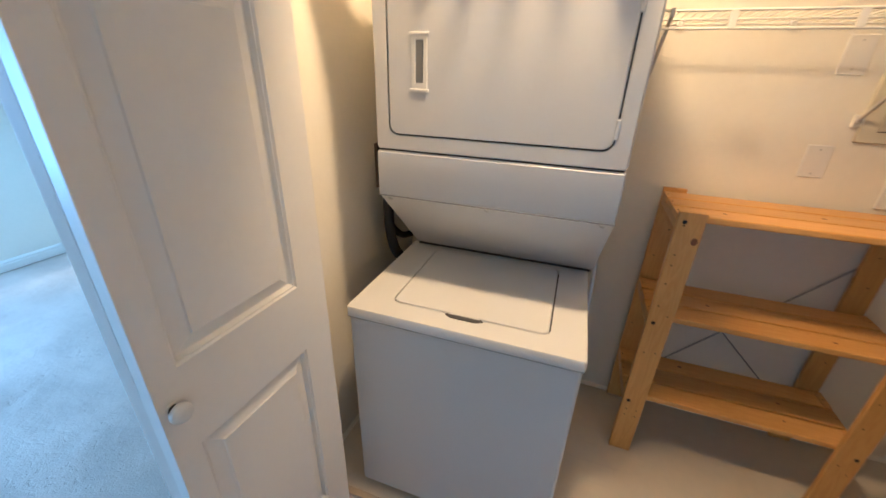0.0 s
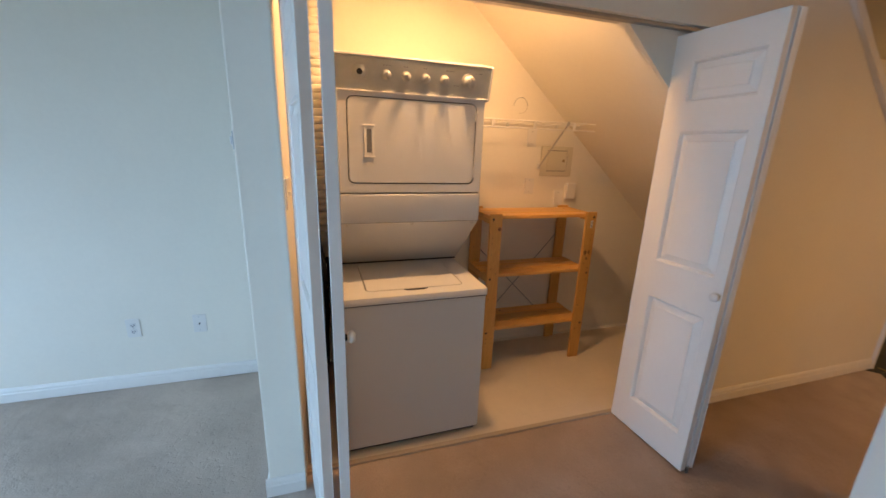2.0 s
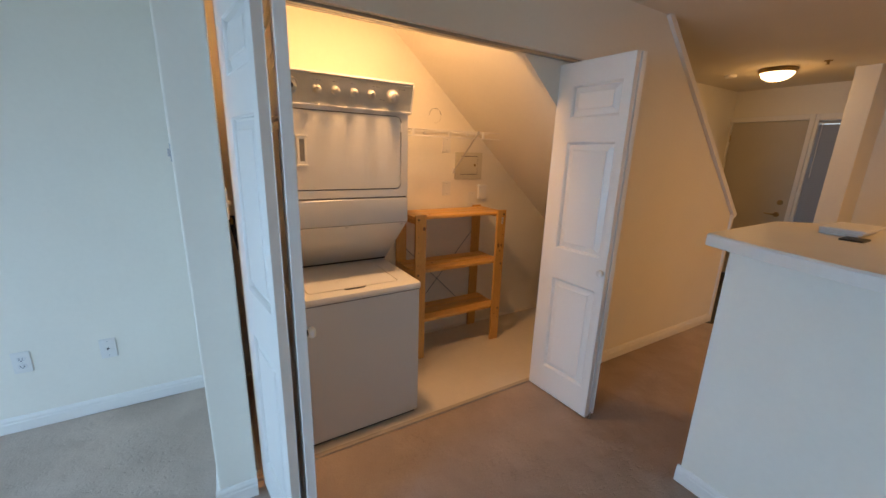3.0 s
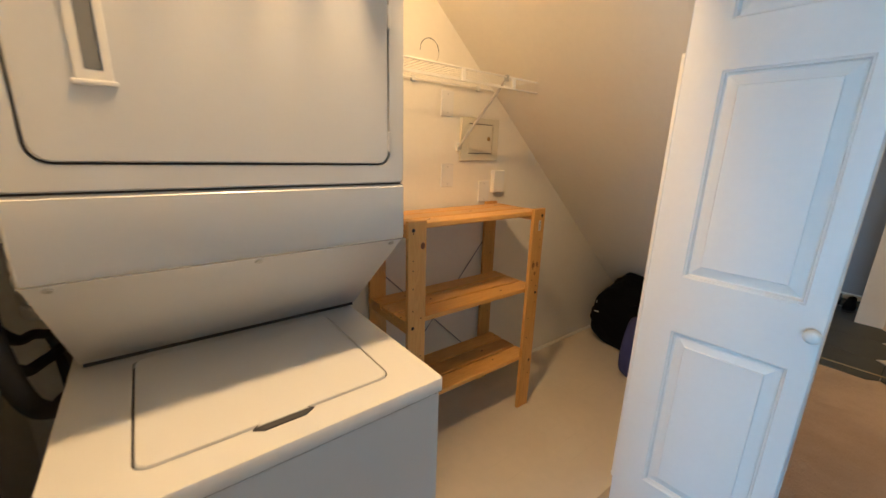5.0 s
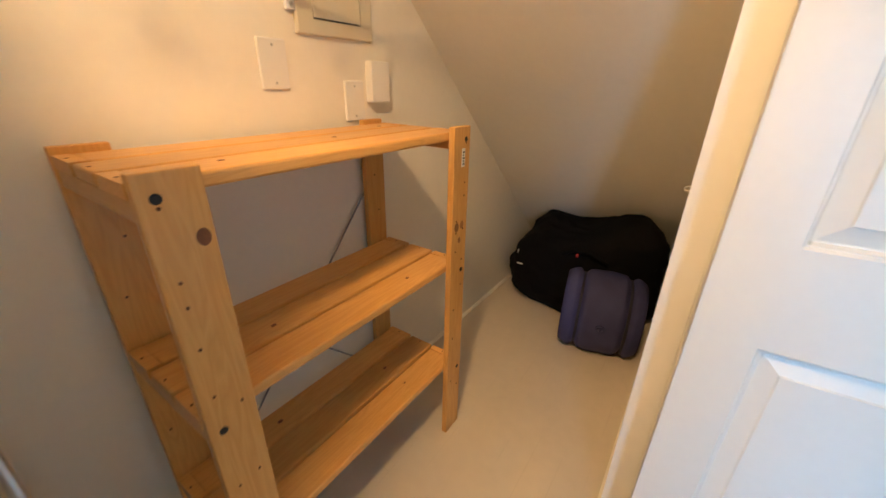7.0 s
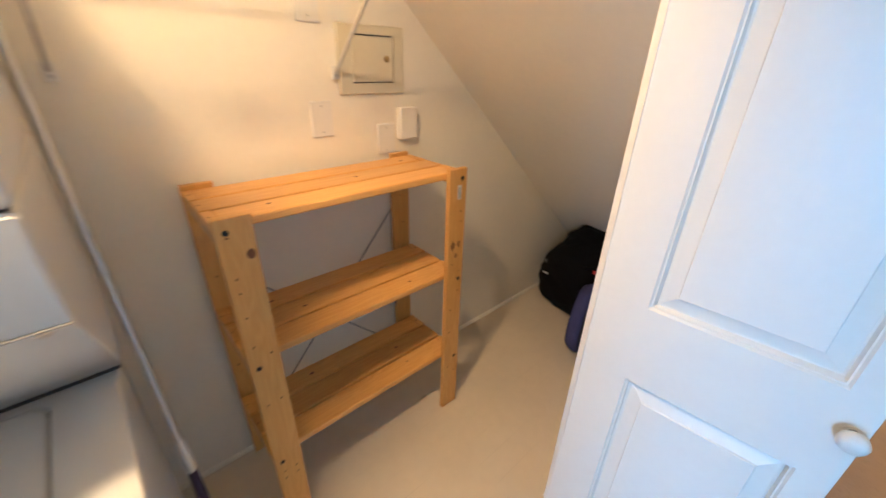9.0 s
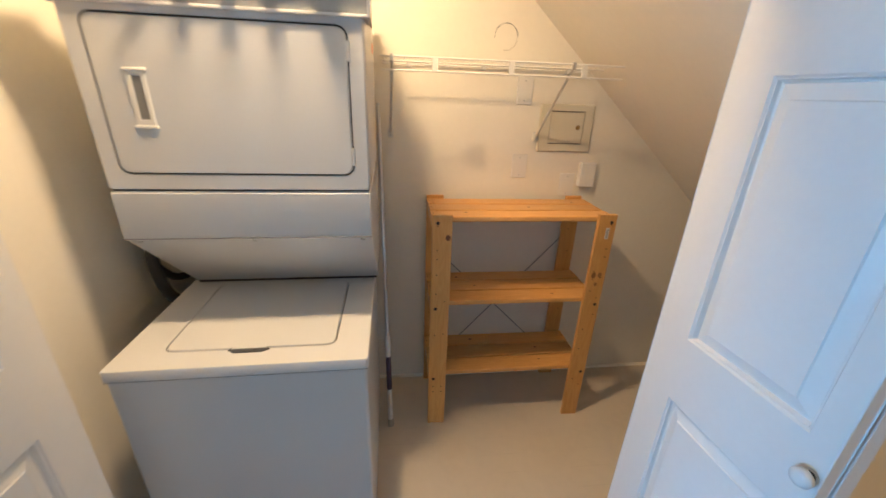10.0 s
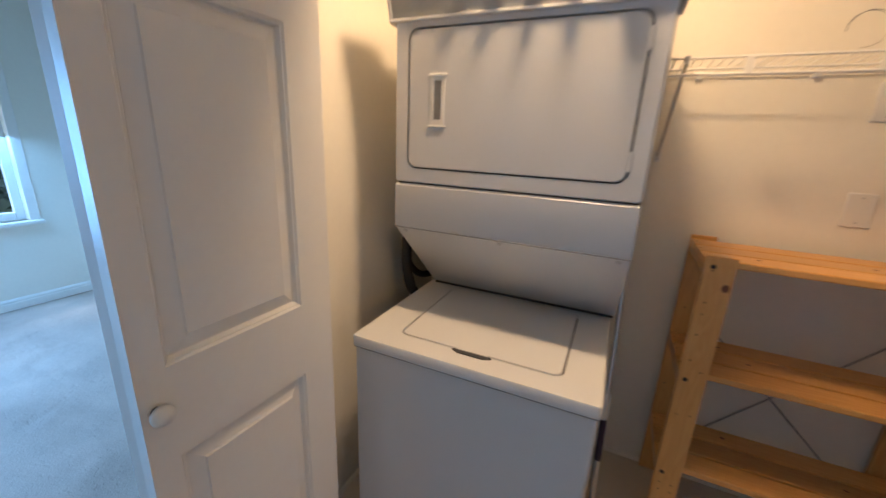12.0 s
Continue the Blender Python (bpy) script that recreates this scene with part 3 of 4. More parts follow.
door_l = folding_door("door_1", "white three-panel folding door standing open", (-0.045, 0.695, -0.032, 1.145, True), (-0.194, 1.138, -0.129, 0.704, False), 0.024, 0.010, 0.028)
door_r = folding_door("door_2", "white three-panel folding door standing open", (1.468, 1.172, 1.4965, 0.731, False), (1.571, 0.733, 1.582, 1.163, True), 0.422, 0, 0.012)
for hz in (0.25, 0.998, 1.80):
    butterfly_hinge(door_l, -0.084, 0.692, hz, 3)
    butterfly_hinge(door_r, 1.535, 0.728, hz, 3)


# pivot bracket at the foot of the jamb
pb = thing("pivot_bracket", "small worn steel pivot bracket at the jamb foot", "bracket")
part("foot_plate", box(1.545, 1.170, 0.010, 1.587, 1.200, 0.013, 0.001), BRASS, pb)
part("wall_plate", box(1.5835, 1.170, 0.013, 1.5875, 1.200, 0.060, 0.001), STEEL, pb)
part("pin", lathe([(0.004, 0.013), (0.004, 0.030), (0.0, 0.030)], 10, pose(1.566, 1.185, 0)), STEEL, pb)


# ---- laundry machines ----
def washer():
    t = thing("washing_machine", "white top-loading washing machine with closed lid", "washer", (0, 0, 0))
    x0, x1, y0, y1 = -0.034, 0.654, 1.252, 1.99
    part("cabinet", loft([[(x, y, z) for x, y in rrect(x0 + i, y0 + i, x1 - i, y1 - i, 0.012)] for z, i in ((0.032, 0.0), (0.782, 0.0), (0.786, 0.004))]), ENAMEL, t, smooth=40)
    # dark box: shade under the cabinet is put into its colour
    part("base_gap", box(x0 + 0.015, y0 + 0.02, 0.004, x1 - 0.015, y1 - 0.02, 0.034), SEAM, t, "recessed plinth, dark to stand for the shade under the washer")
    part("seam", box(x0 - 0.001, y0 - 0.001, 0.7845, x1 + 0.001, y1 - 0.006, 0.7915), SEAM, t)
    X0, X1, Y0 = -0.039, 0.659, 1.246
    lid = (0.077, 1.322, 0.560, 1.748)
    part("top_deck", ring_slab(rrect(X0, Y0, X1, y1, 0.012), rrect(*lid, 0.030), 0.790, 0.823, 0.0032), ENAMEL, t, smooth=40)
    part("lid_gap", box(lid[0] - 0.01, lid[1] - 0.01, 0.800, lid[2] + 0.01, lid[3] + 0.01, 0.812), SEAM, t)
    g = 0.0042
    lidp = part("lid", slab(rrect(lid[0] + g, lid[1] + g, lid[2] - g, lid[3] - g, 0.026), 0.808, 0.8255, 0.003), ENAMEL, t, smooth=40)
    # flat dark plate; the finger slot's shade is put into its colour
    grip = part("lid_grip", slab([(0.256, 1.316), (0.275, 1.304), (0.352, 1.304), (0.372, 1.316), (0.352, 1.333), (0.275, 1.333)], 0.815, 0.8268, 0.001), SEAM, lidp, "finger recess, its shade put into dark colour")
    part("grip_lip", slab([(0.264, 1.3180), (0.364, 1.3180), (0.354, 1.335), (0.274, 1.335)], 0.815, 0.8285, 0.002), ENAMEL, lidp)
    for fx in (x0 + 0.05, x1 - 0.05):
        for fy in (y0 + 0.06, y1 - 0.06):
            part("foot", lathe([(0.018, 0.003), (0.020, 0.006), (0.02, 0.014), (0.010, 0.016), (0.010, 0.034)], 12, pose(fx, fy, 0)), BLACK, t)
    return t


def dryer():
    t = thing("tumble_dryer", "white stacked dryer with grey control panel", "dryer", (0, 0, 0))
    x0, x1, yf, yb = -0.018, 0.672, 1.447, 2.02
    # lower housing, with its underside drawn back over the washer lid
    prof = [(yf + 0.005, 1.2600), (yf, 1.2545), (yf, 1.135), (yf + 0.004, 1.122), (1.762, 0.837), (1.778, 0.829), (yb, 0.829), (yb, 1.2600)]
    def side(x, inset):
        c = Vector((1.75, 1.06))
        return [(x, *(c + (Vector(p) - c) * (1 - inset))) for p in prof]
    part("lower_housing", loft([side(x0, 0.012), side(x0 + 0.004, 0), side(x1 - 0.004, 0), side(x1, 0.012)]), ENAMEL, t, smooth=30)
    part("housing_seam", box(x0 - 0.0006, yf - 0.0008, 1.1205, x1 + 0.0006, yf + 0.004, 1.1225), material("fine_seam_grey", (0.30, 0.30, 0.30), 0.7), t)
    for sx in (0.012, 0.325, 0.644):
        part("screw", lathe([(0.0, 0.0012), (0.004, 0.0014), (0.0048, 0.0022), (0.0075, 0.0016), (0.0085, -0.002)], 14, pose(sx, yf + 0.0185, 1.1075, 138, 0, 0)), STEEL, t, "small zinc screw")
    # dark sheet for the shade between the dryer housing and the washer top
    part("gap_shade_strip", box(x0 + 0.005, 1.768, 0.8245, x1 - 0.005, yb, 0.836), SEAM, t, "dark strip for the shade in the gap over the washer")
    part("body_gap", box(x0 + 0.006, yf + 0.010, 1.257, x1 - 0.006, yb, 1.268), SEAM, t)
    # upper body behind its front frame
    part("body", box(x0, yf + 0.020, 1.264, x1, yb, 1.826, 0.006), ENAMEL, t)
    lid = (0.023, 1.306, 0.631, 1.684)
    part("front_frame", moved(ring_slab(rrect(x0, 1.264, x1, 1.705, 0.010), rrect(*lid, 0.030), 0, 0.024, 0.006), Matrix.Translation((0, yf + 0.024, 0)) @ UPRIGHT), ENAMEL, t, smooth=40)
    part("door_gap", box(lid[0] - 0.008, yf + 0.012, lid[1] - 0.008, lid[2] + 0.008, yf + 0.0215, lid[3] + 0.008), SEAM, t)
    g = 0.0042
    d = part("dryer_door", moved(slab(rrect(lid[0] + g, lid[1] + g, lid[2] - g, lid[3] - g, 0.026), 0, 0.018, 0.004), Matrix.Translation((0, yf + 0.0165, 0)) @ UPRIGHT), ENAMEL, t, "white drop-latch dryer door", 40)
    # recessed pull
    part("pull_frame", moved(ring_slab(rrect(0.097, 1.430, 0.141, 1.563, 0.003), rrect(0.107, 1.444, 0.131, 1.551, 0.002), 0, 0.0065, 0.002), Matrix.Translation((0, yf + 0.002, 0)) @ UPRIGHT), PLASTIC, d)
    for z in (1.428, 1.562):
        part("pull_lip", box(0.092, yf - 0.0062, z - 0.004, 0.146, yf + 0.001, z + 0.004, 0.002), PLASTIC, d)
    # flat plate; the shade inside the pull is put into its grey
    part("pull_recess", box(0.109, yf - 0.0026, 1.447, 0.1295, yf - 0.001, 1.548, 0.001),
         material("recess_shade_grey", (0.20, 0.20, 0.20), 0.5), d, "shaded grey pull recess")
    for z in (1.360, 1.625):
        part("door_hinge", box(0.6245, yf - 0.0035, z - 0.024, 0.6345, yf + 0.008, z + 0.024, 0.003), ENAMEL, t)
    # control panel leaning out over the door
    cp = [(1.452, 1.700), (1.440, 1.704), (1.436, 1.722), (1.408, 1.822), (1.408, 1.832), (1.418, 1.840), (1.55, 1.840), (1.55, 1.700)]
    panel = part("control_panel", loft([[(x, y, z) for y, z in cp] for x in (-0.029, 0.681)]), GREYPANEL, t, "grey control panel with dials")
    panel.matrix_local = Matrix.Translation((0, 0.008, 0.001))
    ends = [(1.446, 1.696), (1.432, 1.700), (1.428, 1.722), (1.400, 1.824), (1.401, 1.836), (1.414, 1.846), (1.56, 1.846), (1.56, 1.696)]
    for xa, xb in ((-0.036, -0.029), (0.681, 0.688)):
        part("end_cap", loft([[(x, y, z) for y, z in ends] for x in (xa, xb)]), PLASTIC, panel, "white plastic end cap")
    part("top_trim", box(-0.029, 1.402, 1.834, 0.681, 1.45, 1.8445, 0.003), PLASTIC, panel, "white top edge")
    part("bottom_trim", box(-0.029, 1.428, 1.698, 0.681, 1.45, 1.706, 0.002), PLASTIC, panel)
    tilt = pose(0, 0, 0, 90 + 15.6, 0, 0)
    def on_panel(x, z):
        return Matrix.Translation((x, 1.436 - 0.28 * (z - 1.722), z)) @ tilt
    part("timer_dial", lathe([(0.0, 0.006), (0.016, 0.006), (0.018, 0.004), (0.031, 0.0035), (0.033, 0.002), (0.033, -0.003)], 28, on_panel(0.081, 1.777)), DIALGREY, panel, "round dial with its cap missing", 50)
    part("dial_rim", lathe([(0.0305, 0.003), (0.0315, 0.0052), (0.0335, 0.0052), (0.0350, 0.001)], 32, on_panel(0.081, 1.777)), KNOB, panel, "pale dial rim", 50)
    part("dial_shaft", lathe([(0.0, 0.010), (0.004, 0.010), (0.004, 0.006), (0.008, 0.0068), (0.0125, 0.0062), (0.0125, 0.003)], 16, on_panel(0.081, 1.777)), BOLT, panel, "bare dark dial shaft")
    for kx in (0.196, 0.283, 0.372, 0.459):
        k = part("knob", lathe([(0.0, 0.026), (0.013, 0.025), (0.0155, 0.022), (0.0170, 0.006), (0.021, 0.004), (0.022, -0.003)], 24, on_panel(kx, 1.772)), KNOB, panel, "small pale grey knob", 50)
        part("knob_rib", box(-0.002, -0.012, 0.020, 0.002, 0.012, 0.0268, 0.0008), KNOB, k).matrix_local = on_panel(kx, 1.772)
    k = part("cycle_knob", lathe([(0.0, 0.034), (0.021, 0.033), (0.0245, 0.029), (0.0275, 0.006), (0.034, 0.004), (0.0355, -0.003)], 28, on_panel(0.574, 1.772)), KNOB, panel, "large pale grey cycle knob", 50)
    part("knob_rib", box(-0.003, -0.022, 0.028, 0.003, 0.022, 0.0375, 0.001), KNOB, k).matrix_local = on_panel(0.574, 1.772)
    # unreadable print over the knobs
    rnd = random.Random(4)
    for kx, z, n in ((0.196, 1.808, 3), (0.283, 1.808, 2), (0.372, 1.808, 2), (0.480, 1.808, 3), (0.522, 1.752, 2), (0.62, 1.808, 3)):
        for i in range(n):
            m = on_panel(kx - 0.016 + i * 0.014 + rnd.uniform(-0.002, 0.002), z)
            part("dial_print", moved(box(0, -0.0012, -0.0012, rnd.uniform(0.005, 0.011), 0.0012, 0.0003), m), INK, panel)
    # warning stickers on the side
    for z0, z1, m in ((1.745, 1.775, ORANGE), (1.700, 1.735, PAPER), (1.660, 1.692, ORANGE)):
        part("sticker", box(x1, 1.86, z0, x1 + 0.0015, 1.93, z1), m, t, "small warning sticker")
    return t


SKEW = Matrix.Translation((0.66, 1.25, 0)) @ pose(0, 0, 0, 0, 0, 0.9) @ Matrix.Translation((-0.66, -1.25, 0))
washer().matrix_world = SKEW
dryer().matrix_world = SKEW


def vent_duct():
    """A ribbed flexible duct rising beside the dryer."""
    prof = []
    z = 0.90
    while z < 2.42:
        prof += [(0.0500, z), (0.0575, z + 0.006), (0.0590, z + 0.018), (0.0585, z + 0.030), (0.0560, z + 0.036)]
        z += 0.040
    bm = lathe(prof, 20)
    for v in bm.verts:
        v.co.x += 0.010 * math.sin(v.co.z * 3.1)
        v.co.y += 0.015 * math.sin(v.co.z * 2.2 + 1)
    d = part("vent_duct", bm, DUCT, smooth=60)
    d.location = (-0.090, 1.975, 0)
    return tagged(d, "white ribbed flexible dryer vent duct", "duct")


vent_duct()


def supply_box():
    t = thing("supply_box", "dark recessed water supply box in the closet wall", "supply box", (0, 0, 0))
    part("frame", moved(ring_slab(rrect(1.765, 1.035, 1.935, 1.215, 0.006), rrect(1.778, 1.048, 1.922, 1.202, 0.004), 0, 0.008, 0.002),
                        Matrix(((0, 0, 1, XJ0), (1, 0, 0, 0), (0, 1, 0, 0), (0, 0, 0, 1)))), material("box_brown", (0.16, 0.11, 0.07), 0.6), t)
    part("backing", box(XJ0 + 0.0005, 1.772, 1.042, XJ0 + 0.003, 1.928, 1.208), SEAM, t)
    for y in (1.81, 1.885):
        part("valve", tube([(XJ0 + 0.003, y, 1.13), (XJ0 + 0.022, y, 1.13), (XJ0 + 0.026, y, 1.10)], 0.009, 8), BRASS, t)
    return t


supply_box()


def hose(name, pts, r, mat, label):
    """A hose smoothed through its bends."""
    p = [Vector(q) for q in pts]
    out = []
    for i in range(len(p) - 1):
        a, b, c, d = p[max(i - 1, 0)], p[i], p[i + 1], p[min(i + 2, len(p) - 1)]
        for k in range(8):
            t = k / 8
            out.append(0.5 * ((2 * b) + (c - a) * t + (2 * a - 5 * b + 4 * c - d) * t * t + (3 * b - a - 3 * c + d) * t ** 3))
    out.append(p[-1])
    return tagged(part(name, tube(out, r, 10), mat, smooth=60), label, "hose")


hose("drain_hose", [(-0.190, 1.86, 1.12), (-0.155, 1.78, 1.08), (-0.130, 1.70, 0.94), (-0.110, 1.71, 0.80), (-0.095, 1.81, 0.71), (-0.085, 1.94, 0.67), (-0.070, 2.05, 0.58), (-0.060, 2.07, 0.02)], 0.021, BLACK, "black rubber drain hose beside the washer")
hose("supply_hose", [(-0.19, 1.81, 1.085), (-0.175, 1.765, 0.99), (-0.150, 1.74, 0.91), (-0.125, 1.80, 0.83), (-0.105, 1.92, 0.80), (-0.085, 2.03, 0.76), (-0.075, 2.08, 0.50), (-0.07, 2.09, 0.02)], 0.014, BLACK, "black rubber supply hose beside the washer")
hose("supply_hose", [(-0.19, 1.885, 1.085), (-0.175, 1.85, 0.99), (-0.160, 1.84, 0.93), (-0.145, 1.90, 0.87), (-0.130, 2.00, 0.84), (-0.115, 2.07, 0.76), (-0.11, 2.09, 0.40), (-0.12, 2.09, 0.02)], 0.013, BLACK, "black rubber supply hose beside the washer")


def closet_switch():
    t = thing("light_switch", "ivory light switch on the closet side wall", "switch")
    part("plate", box(XJ0, 1.160, 1.235, XJ0 + 0.006, 1.235, 1.350, 0.002), IVORY, t)
    part("toggle", box(XJ0 + 0.006, 1.192, 1.285, XJ0 + 0.016, 1.202, 1.302, 0.002), IVORY, t)


closet_switch()


# ---- leaning pole ----
def pole():
    t = thing("telescopic_pole", "thin aluminium pole leaning beside the washer", "pole", (0, 0, 0))
    a, b = Vector((0.703, 1.768, 0.008)), Vector((0.668, 2.095, 1.49))
    def at(s):
        return a + (b - a) * s
    part("upper_tube", tube([at(0.30), at(1.0)], 0.0085, 10), ALU, t, smooth=60)
    part("lower_tube", tube([at(0.02), at(0.13)], 0.0115, 10), ALU, t, smooth=60)
    part("grip", tube([at(0.13), at(0.24)], 0.0125, 10), PURPLE, t, "dark purple grip", 60)
    part("collar", tube([at(0.24), at(0.25), at(0.30), at(0.31)], [0.011, 0.0145, 0.0145, 0.010], 10), PLASTIC, t, smooth=60)
    part("tip", tube([at(0.0), at(0.025)], 0.014, 10), material("grey_rubber_tip", (0.35, 0.34, 0.32), 0.8), t, "grey rubber foot", 60)


pole()


# ---- wire shelf ----
# white wire colour darkened for the shade that the dryer throws on the braces
WIRE_SHADED = material("shaded_wire_brace", (0.60, 0.57, 0.52), 0.45, 0.05, 20, 60, 0.0)


def wire_shelf():
    t = thing("wire_shelf", "white coated wire shelf on the closet back wall", "wire shelf", (0, 0, 0))
    xa, xb, yb, yf, z = 0.692, 1.600, YB - 0.012, 1.830, 1.652
    for y, zz, r in ((yb, z - 0.004, 0.0032), (1.985, z - 0.004, 0.0034), (yf, z, 0.0036), (yf, z - 0.044, 0.0036)):
        part("long_wire", tube([(xa, y, zz), (xb, y, zz)], r, 8), WIRE, t, smooth=60)
    cross = None
    n = 36
    for i in range(n):
        x = xa + 0.012 + (xb - xa - 0.024) * i / (n - 1)
        if cross is None:
            cross = part("cross_wire", tube([(0, yb, z), (0, yf, z + 0.003)], 0.0012, 6), WIRE, t, smooth=60)
            c = cross
        else:
            c = new("cross_wire", cross.data)
            c.parent = t
        c.location.x = x
    for x in (0.885, 1.165, 1.445):
        part("lip_link", box(x - 0.010, yf - 0.004, z - 0.044, x + 0.010, yf + 0.004, z + 0.002, 0.002), WIRE, t)
    for x in (0.732, 1.402):
        b = part("brace", tube([(x, yf + 0.006, z - 0.012), (x - 0.012, yb - 0.002, 1.372)], 0.0058, 8), WIRE_SHADED, t, "white diagonal brace, coloured darker for the dryer's shade", 60)
        part("brace_foot", box(x - 0.024, YB - 0.012, 1.348, x, YB, 1.388, 0.003), PLASTIC, b)
        part("brace_screw", lathe([(0.0, 0.003), (0.005, 0.002), (0.005, 0)], 10, pose(x - 0.012, YB - 0.012, 1.360, 90, 0, 0)), STEEL, b)
        part("brace_hook", box(x - 0.006, yf - 0.008, z - 0.018, x + 0.006, yf + 0.012, z + 0.008, 0.003), STEEL, b)
    for x in (0.80, 1.12, 1.50):
        part("wall_clip", box(x - 0.009, YB - 0.020, z - 0.016, x + 0.009, YB, z + 0.008, 0.003), PLASTIC, t)


wire_shelf()


# ---- plates, breaker panel, ring on the back wall ----
def cover_plate(x, z, w, h, d, name, label, screws=((0, 0.041), (0, -0.041))):
    t = thing(name, label, "cover plate")
    part("plate", moved(slab(rrect(-w / 2, -h / 2, w / 2, h / 2, 0.004), 0, d, 0.003), Matrix.Translation((x, YB, z)) @ UPRIGHT), IVORY, t, smooth=30)
    for sx, sz in screws:
        part("screw", lathe([(0.0, 0.0014), (0.0028, 0.001), (0.0034, 0)], 10, Matrix.Translation((x + sx, YB - d, z + sz)) @ pose(0, 0, 0, 90, 0, 0)), STEEL, t)
    return t


cover_plate(1.318, 1.562, 0.072, 0.116, 0.006, "blank_plate", "white blank cover plate behind the wire shelf")
cover_plate(1.329, 1.229, 0.074, 0.112, 0.006, "blank_plate", "white blank cover plate above the pine shelf")
cover_plate(1.580, 1.141, 0.074, 0.112, 0.006, "jack_plate", "white cover plate just above the pine shelf")
cover_plate(1.672, 1.194, 0.078, 0.116, 0.026, "junction_cover", "thick white box cover beside the breaker panel", ())
IV2 = material("cream_enamel", (0.68, 0.63, 0.49), 0.4, 0.04, 4, 60, 0.03)


def breaker_panel():
    t = thing("breaker_panel", "cream steel breaker panel with small closed door", "breaker panel")
    m = Matrix.Translation((0, YB, 0)) @ UPRIGHT
    part("cover", moved(ring_slab(rrect(1.402, 1.300, 1.664, 1.512, 0.006), rrect(1.452, 1.336, 1.618, 1.484, 0.003), 0, 0.010, 0.006), m), IV2, t, smooth=30)
    part("gap", box(1.448, YB - 0.006, 1.332, 1.622, YB - 0.0005, 1.488), material("dim_gap", (0.24, 0.21, 0.16), 0.8), t)
    d = part("panel_door", moved(slab(rrect(1.4545, 1.339, 1.6155, 1.481, 0.003), 0, 0.0095, 0.002), m), IV2, t, smooth=30)
    part("latch", lathe([(0.0, 0.006), (0.008, 0.005), (0.0115, 0.0)], 16, Matrix.Translation((1.590, YB - 0.009, 1.412)) @ pose(0, 0, 0, 90, 0, 0)), BRASS, d, "small brass turn latch")
    part("upper_edge", box(1.456, YB - 0.0115, 1.4792, 1.606, YB - 0.009, 1.4815), INK, d)
    part("lower_edge", box(1.456, YB - 0.0115, 1.3385, 1.606, YB - 0.009, 1.3405), INK, d)


breaker_panel()


def wall_ring():
    bm = bmesh.new()
    pts = [(1.212 + 0.050 * math.cos(a), YB - 0.0006, 1.770 + 0.051 * math.sin(a)) for a in [radians(-5 + 190 * k / 24) for k in range(25)]]
    tube(pts, [0.0005 + 0.0011 * abs(math.sin(k * 0.42)) for k in range(25)], 6, bm)
    t = thing("wall_ring", "dark round scribed mark cut into the wall", "wall mark")
    part("dark_arc", bm, SEAM, t)
    pts = [(1.212 + 0.050 * math.cos(a), YB - 0.0004, 1.770 + 0.051 * math.sin(a)) for a in [radians(262 + 88 * k / 20) for k in range(21)]]
    part("pale_arc", tube(pts, 0.0008, 6), material("pale_scratch", (0.42, 0.36, 0.27), 0.9), t)


wall_ring()

# hook on the inner side of the front wall
hk = thing("wall_hook", "small white hook on the closet front wall", "hook")
part("plate", box(2.388, YI, 0.842, 2.402, YI + 0.004, 0.872, 0.001), PLASTIC, hk)
part("hook", tube([(2.395, YI + 0.003, 0.862), (2.395, YI + 0.022, 0.860), (2.395, YI + 0.030, 0.852), (2.395, YI + 0.026, 0.842), (2.395, YI + 0.012, 0.843)], 0.0026, 8), PLASTIC, hk)


# ---- pine shelf unit ----
DULLWIRE = material("dull_grey_wire", (0.30, 0.29, 0.28), 0.55, 0.1, 20, 60, 0.0)
PALEKNOT = material("brown_knot", (0.30, 0.13, 0.04), 0.5, 0.3, 20, 90, 0.02)


